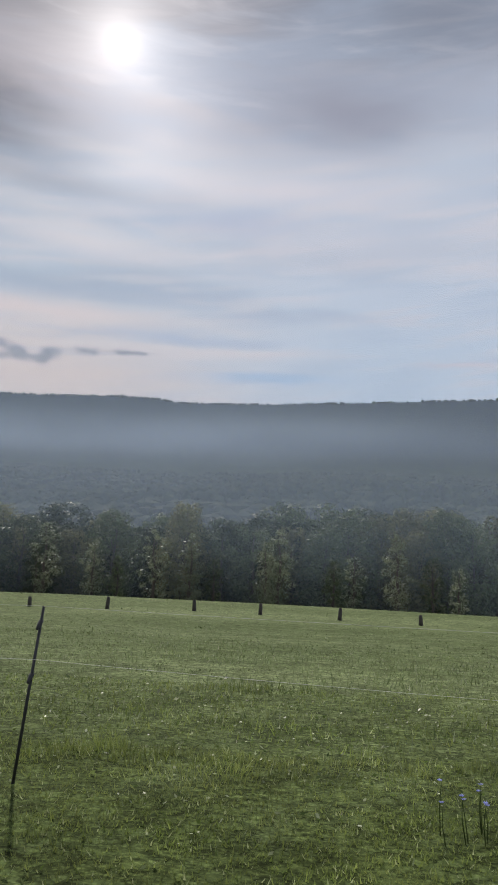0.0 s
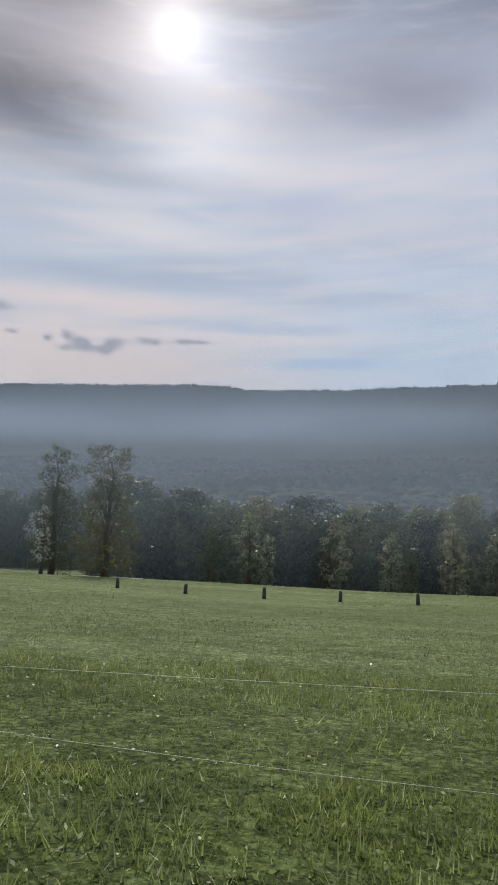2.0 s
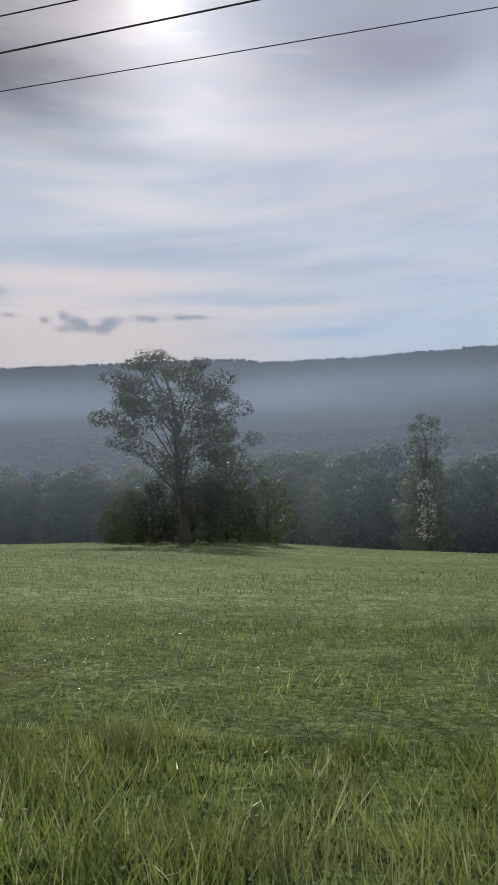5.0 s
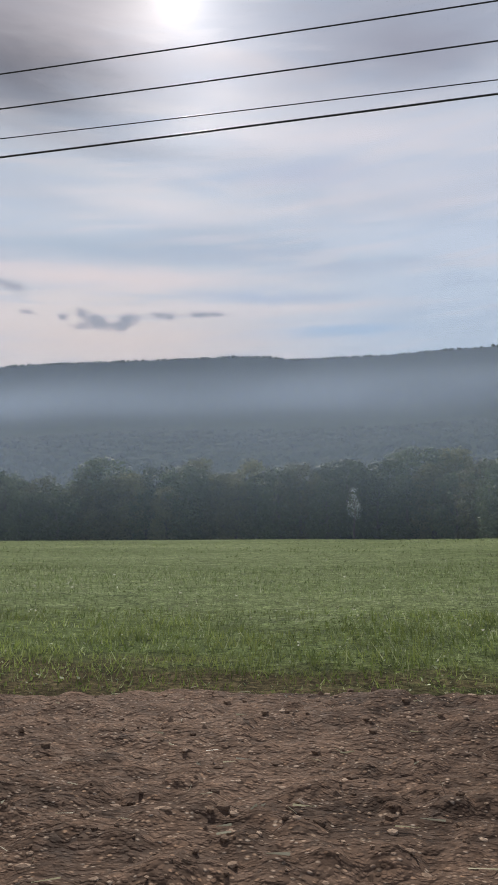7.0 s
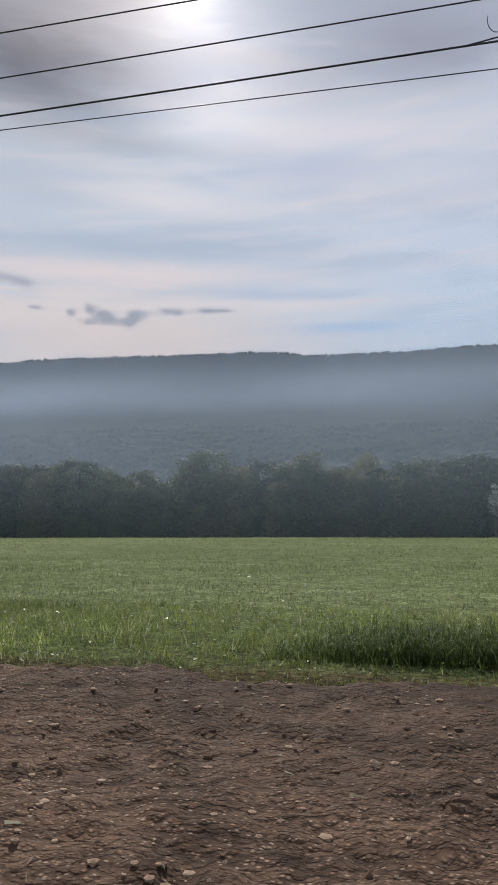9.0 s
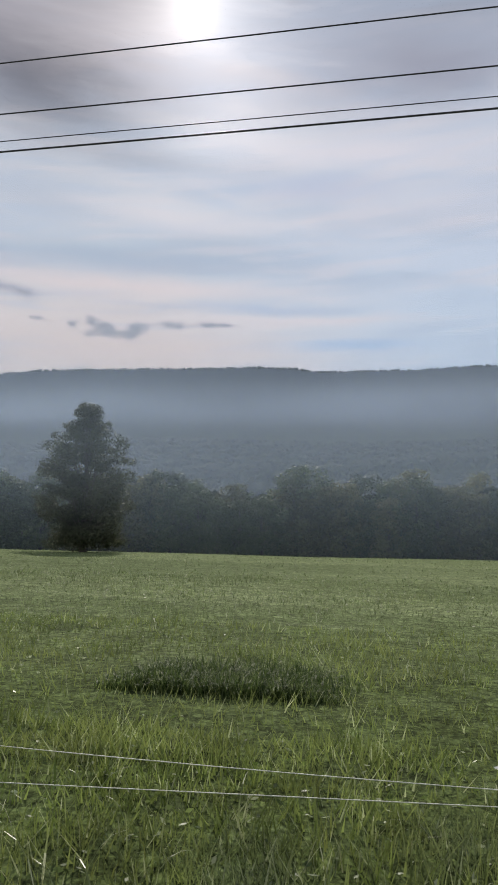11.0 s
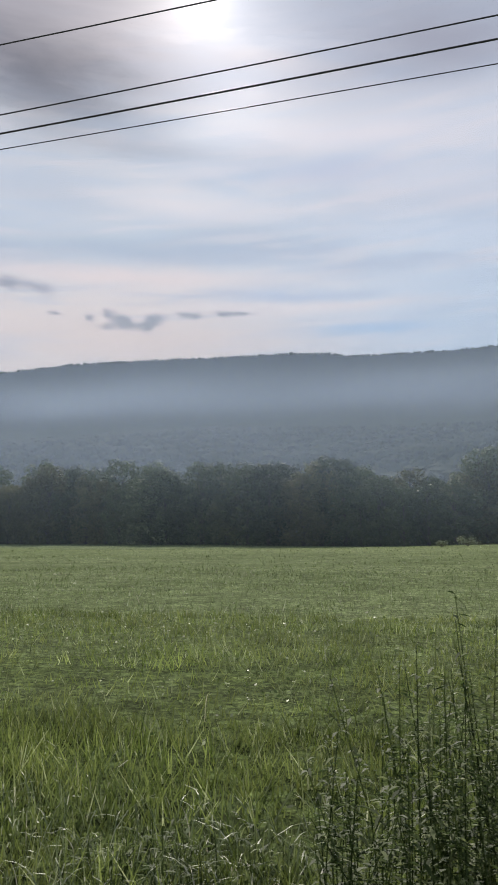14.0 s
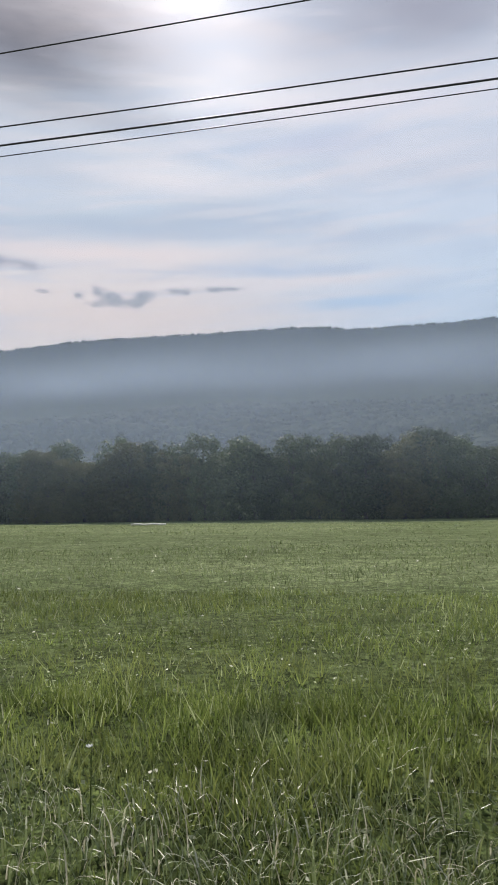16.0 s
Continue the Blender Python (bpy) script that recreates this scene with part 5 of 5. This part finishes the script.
def blades(name, x0, x1, y0, y1, count, width, mat, label, seed, bend=0.5, tall=1.0, mask=None, simple=False, power=1.0, shape=None):
    g3 = np.random.default_rng(seed)
    x, y = g3.uniform(x0, x1, count), y0 + (y1 - y0) * g3.random(count) ** power
    keep_ = (dirt_mask(x, y) < 0.42 + 0.56 * g3.random(count) ** 1.6) if y0 < 9 else np.ones(count, bool)
    for px, py, r in ((-13.45, 4.62, 0.45), (-20.95, 4.92, 0.52)):
        keep_ &= ((x - px) ** 2 + (y - py) ** 2) > r * r * (0.6 + 0.6 * g3.random(count))
    if mask is not None:
        keep_ &= mask(x, y, g3)
    x, y = x[keep_], y[keep_]
    k = len(x)
    h = (grass_height(x, y) if shape is None else shape(x, y, g3)) * g3.uniform(0.45, 1.35, k) * tall
    a = g3.uniform(0, 2 * np.pi, k)
    lean = bend * h * g3.uniform(0.1, 1.0, k)
    w = width * g3.uniform(0.6, 1.4, k) * (y / y0) ** 0.5
    z = ground_z(x, y) - 0.01
    ux, uy = np.cos(a), np.sin(a)
    b = g3.uniform(0, 2 * np.pi, k)
    lx_, ly_ = np.cos(b) * lean, np.sin(b) * lean
    P = lambda s_, f, zf: np.stack([x + ux * w * s_ + lx_ * f, y + uy * w * s_ + ly_ * f, z + h * zf], -1)
    if simple:
        V = np.stack([P(-1, 0, 0), P(1, 0, 0), P(0, 1, 1)], 1)
        return tagged(new(name, mesh_fast(name, V.reshape(-1, 3), 3, mat)), label, "grass", kind="stuff")
    V = np.stack([P(-1, 0, 0), P(1, 0, 0), P(-0.8, 0.3, 0.58), P(0.8, 0.3, 0.58), P(0, 1, 1)], 1).reshape(-1, 3).astype(np.float32)
    i = np.arange(k)[:, None] * 5
    F = np.concatenate([i, i + 1, i + 3, i + 2, i + 2, i + 3, i + 4], 1).astype(np.int32)
    me = bpy.data.meshes.new(name)
    me.vertices.add(len(V))
    me.vertices.foreach_set("co", V.ravel())
    me.loops.add(F.size)
    me.loops.foreach_set("vertex_index", F.ravel())
    me.polygons.add(2 * k)
    st = np.arange(k)[:, None] * 7
    me.polygons.foreach_set("loop_start", np.concatenate([st, st + 4], 1).astype(np.int32).ravel())
    me.materials.append(mat)
    me.update(calc_edges=True)
    return tagged(new(name, me), label, "grass", kind="stuff")


def drooping(name, x0, x1, y0, y1, count, width, length, mat, label, seed, mask=None, taper=False):
    """Long blades that arch over and hang at the tip."""
    g3 = np.random.default_rng(seed)
    x, y = g3.uniform(x0, x1, count), y0 + (y1 - y0) * g3.random(count) ** 1.3
    keep_ = dirt_mask(x, y) < 0.25
    if mask is not None:
        keep_ &= mask(x, y, g3)
    x, y = x[keep_], y[keep_]
    if taper:
        u = (x - x0) / (x1 - x0)
        fade = np.clip(np.minimum(u, 1 - u) * 5 + 0.12 * fbm(x, y, 3.0, 2, 4.0), 0, 1)
        keep_ = g3.random(len(x)) < 0.15 + 0.85 * fade
        x, y, fade = x[keep_], y[keep_], fade[keep_]
    k = len(x)
    L, b, w = length * g3.uniform(0.5, 1.3, k), g3.uniform(0, 2 * np.pi, k), width * g3.uniform(0.6, 1.4, k)
    if taper:
        L = L * (0.4 + 0.6 * fade)
    arch = g3.uniform(0.25, 1.0, k)
    z = ground_z(x, y) - 0.01
    rows_ = []
    for f in (0.0, 0.35, 0.6, 0.8, 1.0):
        out_ = L * arch * (0.25 * f + 0.55 * f * f)
        up_ = L * (f - arch * 0.62 * f ** 2.4)
        c = np.stack([x + np.cos(b) * out_, y + np.sin(b) * out_, z + up_], -1)
        side = np.stack([-np.sin(b), np.cos(b), 0 * b], -1) * (w * (1.0 - 0.85 * f ** 2))[:, None]
        rows_.append((c - side, c + side))
    V = np.concatenate([np.stack([a[0], a[1], c[1], c[0]], 1) for a, c in zip(rows_, rows_[1:])]).reshape(-1, 3)
    return tagged(new(name, mesh_fast(name, V, 4, mat)), label, "grass", kind="stuff")


def near_only(x, y, g3):
    """Thinner away from the road and in uneven drifts."""
    return g3.random(len(x)) < np.clip(0.75 + 0.5 * fbm(x, y, 5.0, 2, 6.0), 0.3, 1)


def clumped(x, y, g3):
    """Grass standing in loose clumps with thin places between."""
    return g3.random(len(x)) < np.clip(0.78 + 0.6 * fbm(x, y, 1.1, 3, 12.0), 0.35, 1)


blades("verge_grass", -318, 6, 2.7, 5.0, 85000, 0.0026, GRASS, "fresh green grass blades along the roadside", 1, 0.6, 0.9, near_only)
blades("verge_undergrowth", -318, 6, 2.7, 5.4, 780000, 0.0046, MEADOW, "dense short grass growing under the long blades", 21, 0.9, 1.0, near_only, simple=True)
blades("lawn_grass", -25, 6, 3.0, 7.0, 90000, 0.0034, MEADOW, "short mown grass round the first pole", 22, 0.9, 0.9, simple=True)
blades("meadow_grass", -325, 10, 4.9, 12.5, 620000, 0.0048, MEADOW, "rough green meadow grass behind the fence", 2, 0.9, 0.85, clumped, simple=True, power=1.25)
blades("hay_grass", -345, 20, 8.2, 28, 400000, 0.0074, HAY, "tufted green hay grass across the field", 3, 0.9, 0.75, clumped, simple=True, power=1.3)
blades("far_hay_grass", -385, 35, 27, 84, 60000, 0.03, HAY, "distant green hay grass reaching the field crest", 4, 0.9, 0.6, simple=True, power=1.2)


def ground_cover(name, x0, x1, y0, y1, count, size, height, mat, label, seed):
    """Small leaves of clover and herbs among the grass, thicker in patches."""
    g3 = np.random.default_rng(seed)
    x, y = g3.uniform(x0, x1, count), y0 + (y1 - y0) * g3.random(count) ** 1.2
    keep_ = g3.random(count) < np.clip(0.55 + 0.55 * fbm(x, y, 0.55, 3, 8.0), 0.12, 1)
    if y0 < 9:
        keep_ &= dirt_mask(x, y) < 0.15 + 0.7 * g3.random(count) ** 2
    x, y = x[keep_], y[keep_]
    k = len(x)
    z = ground_z(x, y) + height * g3.uniform(0.25, 1.0, k) * (1 if y0 > 9 else np.clip(grass_height(x, y) / 0.2, 0.3, 1.6))
    c = np.stack([x, y, z], -1)
    a = g3.normal(size=(k, 3)) * (1, 1, 0.6)
    a /= np.linalg.norm(a, axis=1)[:, None]
    b = np.cross(a, g3.normal(size=(k, 3)) * 0.8 + (0, 0, 0.7))
    b /= np.linalg.norm(b, axis=1)[:, None] + 1e-6
    w = size * g3.uniform(0.5, 1.4, (k, 1))
    V = np.stack([c - a * w, c + b * w * 0.5, c + a * w, c - b * w * 0.5], 1)
    return tagged(new(name, mesh_fast(name, V, 4, mat)), label, "grass", kind="stuff")


ground_cover("clover", -322, 8, 2.2, 12.5, 330000, 0.019, 0.11, CLOVER, "small clover leaves and herbs among the grass", 31)
ground_cover("field_herbs", -345, 20, 10, 30, 80000, 0.030, 0.10, HAY, "low leafy herbs scattered through the hay field", 32)
patchy = lambda x, y, g3: (fbm(x, y, 0.7, 3, 9.0) > 0.25) | (g3.random(len(x)) < 0.12)
drooping("long_grass", -318, -26, 2.5, 4.2, 9000, 0.0034, 0.34, LONG, "long arching green blades at the roadside", 15)
drooping("tuft_grass", -117.1, -113.7, 2.2, 3.2, 7000, 0.0036, 0.48, WEED, "thick tuft of long grass left on the bare soil", 16)
drooping("tuft_grass", -118.95, -118.05, 2.45, 3.05, 1800, 0.0034, 0.34, GRASS, "small tuft of long grass left on the bare soil", 23)
drooping("rank_grass", -86, -61, 2.7, 4.0, 12000, 0.0042, 0.52, WEED, "rank dark grass growing tall along the roadside", 17)
# The dark weed colour on this first tuft also stands in for shade.
drooping("pole_tuft", -172.6, -166.0, 7.8, 8.9, 8000, 0.0060, 0.46, WEED, "uncut grass at a utility pole foot, its dark colour carrying shade", 18, taper=True)
drooping("pole_tuft", -166.4, -161.4, 7.9, 8.5, 1800, 0.0055, 0.17, WEED, "dark uncut grass along the edge of bare soil", 19, taper=True)
drooping("pole_tuft", -258.4, -254.6, 7.8, 8.8, 3500, 0.0060, 0.45, LONG, "uncut grass round the foot of a utility pole", 20, taper=True)
drooping("dry_grass", -318, -26, 2.6, 5.5, 3500, 0.0026, 0.28, DRY, "bleached dry grass stems bent among the green", 5, patchy)
drooping("straw_grass", -318, -266, 2.5, 3.5, 5500, 0.0026, 0.20, DRY, "pale bent straw along the edge of the meadow", 7, patchy)
drooping("bent_grass", -318, -266, 2.5, 3.6, 16000, 0.0034, 0.22, GLOSSY, "glossy flattened grass along the edge of the meadow", 24)
blades("hay_stems", -330, 15, 4.2, 24, 2500, 0.003, DRY, "pale seed stems standing in the meadow", 6, 0.8, 0.9, patchy, simple=True)


# ---------------------------------------------------------------- weeds
def weed_clump(name, x, y, rx, ry, h, stems, seed, label, leaf_len=0.07, mat=WEED, slim=0.24):
    """Stalks with small leaves growing up from the ground together."""
    g3 = np.random.default_rng(seed)
    top = empty(name, pose(x, y, float(ground_z(x, y))), label, "weeds", "roadside weeds")
    bm = bmesh.new()
    quads = []
    for k in range(stems):
        a, r = g3.uniform(0, 6.28), math.sqrt(g3.random())
        bx, by = rx * r * math.cos(a), ry * r * math.sin(a)
        hh = h * g3.uniform(0.45, 1.0) * (1 - 0.35 * r)
        lx_, ly_ = g3.normal(0, 0.10) * hh, g3.normal(0, 0.10) * hh
        pts = [(bx + lx_ * f * f, by + ly_ * f * f, hh * f) for f in (0, 0.5, 1)]
        tube(bm, pts, [0.003, 0.0025, 0.0015], 3, False)
        m_ = max(6, int(hh / 0.018))
        f = g3.random(m_) ** 0.8
        p = np.stack([bx + lx_ * f * f, by + ly_ * f * f, hh * f], -1)
        b = g3.uniform(0, 6.28, m_)
        L = leaf_len * g3.uniform(0.5, 1.3, (m_, 1)) * (1.15 - 0.6 * f[:, None])
        d_ = np.stack([np.cos(b), np.sin(b), g3.uniform(-0.3, 0.7, m_)], -1)
        s_ = np.stack([-np.sin(b), np.cos(b), np.zeros(m_)], -1) * slim
        quads.append(np.stack([p, p + (d_ * 0.5 + s_) * L, p + d_ * L + (0, 0, -0.012), p + (d_ * 0.5 - s_) * L], 1))
    tagged(part("stalk", bm, BARK if mat is DRY else mat, top), kind="stuff")
    leaves = new("foliage", mesh_fast("foliage", np.concatenate(quads).reshape(-1, 3), 4, mat))
    leaves.parent = top
    tagged(leaves, kind="stuff")
    return top


# round the second mailbox
for k, (x, y, rx, ry, h, n_, mat_) in enumerate(((-265.80, 2.75, 0.35, 0.30, 1.45, 70, WEED), (-265.50, 2.85, 0.30, 0.30, 1.30, 60, WEED), (-264.98, 2.70, 0.26, 0.28, 1.22, 36, PALE_LEAF),
                                                 (-265.45, 2.32, 0.35, 0.20, 0.80, 60, WEED), (-264.80, 2.55, 0.24, 0.22, 0.70, 34, WEED), (-265.0, 2.3, 0.32, 0.22, 0.60, 44, PALE_LEAF),
                                                 (-266.1, 2.5, 0.3, 0.3, 1.15, 56, WEED), (-265.25, 2.75, 0.3, 0.25, 1.0, 40, PALE_LEAF)), 1):
    weed_clump("weed_clump", x, y, rx, ry, h, n_, 200 + k, "dense tangle of tall green weeds round a mailbox post", 0.060, mat_, slim=0.15)
weed_clump("tall_stalk", -264.86, 2.75, 0.04, 0.04, 1.75, 7, 230, "tall slender weed stalk gone to seed", 0.05, DRY)
for k, (x, y, h) in enumerate(((-135.72, 2.55, 0.42), (-135.50, 2.70, 0.34), (-135.95, 2.80, 0.28), (-114.6, 2.5, 0.35), (-115.9, 2.2, 0.32))):
    weed_clump("dry_tuft", x, y, 0.16, 0.12, h, 22, 240 + k, "bleached dry grass tuft rooted in bare soil", 0.10, DRY, 0.06)
# at the feet of the poles
for k, (x, y, rx, ry, h, n_) in enumerate(((-169.3, 8.3, 0.7, 0.3, 0.55, 90), (-168.6, 8.2, 0.6, 0.25, 0.5, 90), (-167.8, 8.35, 0.6, 0.3, 0.5, 80), (-169.6, 8.6, 0.25, 0.2, 1.2, 12),
                                           (-166.9, 8.5, 0.6, 0.3, 0.4, 60), (-167.7, 8.7, 0.3, 0.2, 1.0, 8), (-170.3, 8.4, 0.6, 0.3, 0.5, 70),
                                           (-257.2, 8.1, 0.5, 0.4, 0.7, 70), (-256.4, 8.0, 0.6, 0.4, 0.6, 70), (-255.5, 8.2, 0.5, 0.4, 0.85, 40), (-254.6, 8.5, 0.6, 0.4, 0.8, 30), (-258.0, 8.3, 0.4, 0.3, 0.8, 30))):
    weed_clump("weed_clump", x, y, rx, ry, h, n_, 300 + k, "leafy green weeds round the foot of a utility pole", 0.07, slim=0.13)
# rank growth along the roadside
g4 = random.Random(77)
for k in range(56):
    if k < 26:
        x, y, h = g4.uniform(-84, -61), g4.uniform(2.7, 3.9), g4.uniform(0.35, 0.62)
    elif k < 36:
        x, y, h = g4.uniform(-262, -250), g4.uniform(2.6, 3.4), g4.uniform(0.25, 0.5)
    else:
        x, y, h = g4.uniform(-316, -267), g4.uniform(2.7, 3.4), g4.uniform(0.15, 0.28)
    weed_clump("weed_clump", x, y, 0.45, 0.32, h, 46, 400 + k, "rank dark green weeds along the roadside", 0.085, slim=0.09)

drooping("dark_tuft", -211.9, -209.5, 6.7, 7.9, 5200, 0.0055, 0.26, WEED, "dark low patch of coarse grass in the meadow", 25, taper=True)


def wildflower(x, y, h, mat, label):
    top = empty("wildflower", pose(x, y, float(ground_z(x, y)), g4.uniform(-6, 6), g4.uniform(-6, 6), g4.uniform(0, 360)), label, "flower", "wildflowers")
    bm = bmesh.new()
    tube(bm, [(0, 0, -0.02), (0.01, 0, h * 0.5), (0.0, 0.01, h)], [0.004, 0.003, 0.002], 5)
    part("stem", bm, WEED, top)
    bm = bmesh.new()
    for k in range(9):
        a = 2 * math.pi * k / 9
        c, d_ = math.cos(a), math.sin(a)
        q = [(0, 0, h), (c * 0.012 - d_ * 0.005, d_ * 0.012 + c * 0.005, h + 0.004), (c * 0.016, d_ * 0.016, h + 0.012), (c * 0.012 + d_ * 0.005, d_ * 0.012 - c * 0.005, h + 0.004)]
        bm.faces.new([bm.verts.new(p) for p in q])
    part("blossom", bm, mat, top)
    return top


for k in range(40):
    if k < 14:
        wildflower(g4.uniform(-254.5, -251.0), g4.uniform(2.2, 3.2), g4.uniform(0.25, 0.4), PETAL, "pale blue chicory flower on a thin stem")
    elif k < 22:
        wildflower(g4.uniform(0.72, 1.02), g4.uniform(4.75, 5.15), g4.uniform(0.18, 0.32), PETAL, "pale blue chicory flower on a thin stem")
    else:
        wildflower(g4.choice((g4.uniform(-90, -30), g4.uniform(-316, -200))), g4.uniform(2.2, 4.2), g4.uniform(0.25, 0.4), WHITE_PETAL, "small white wildflower on a thin stem")
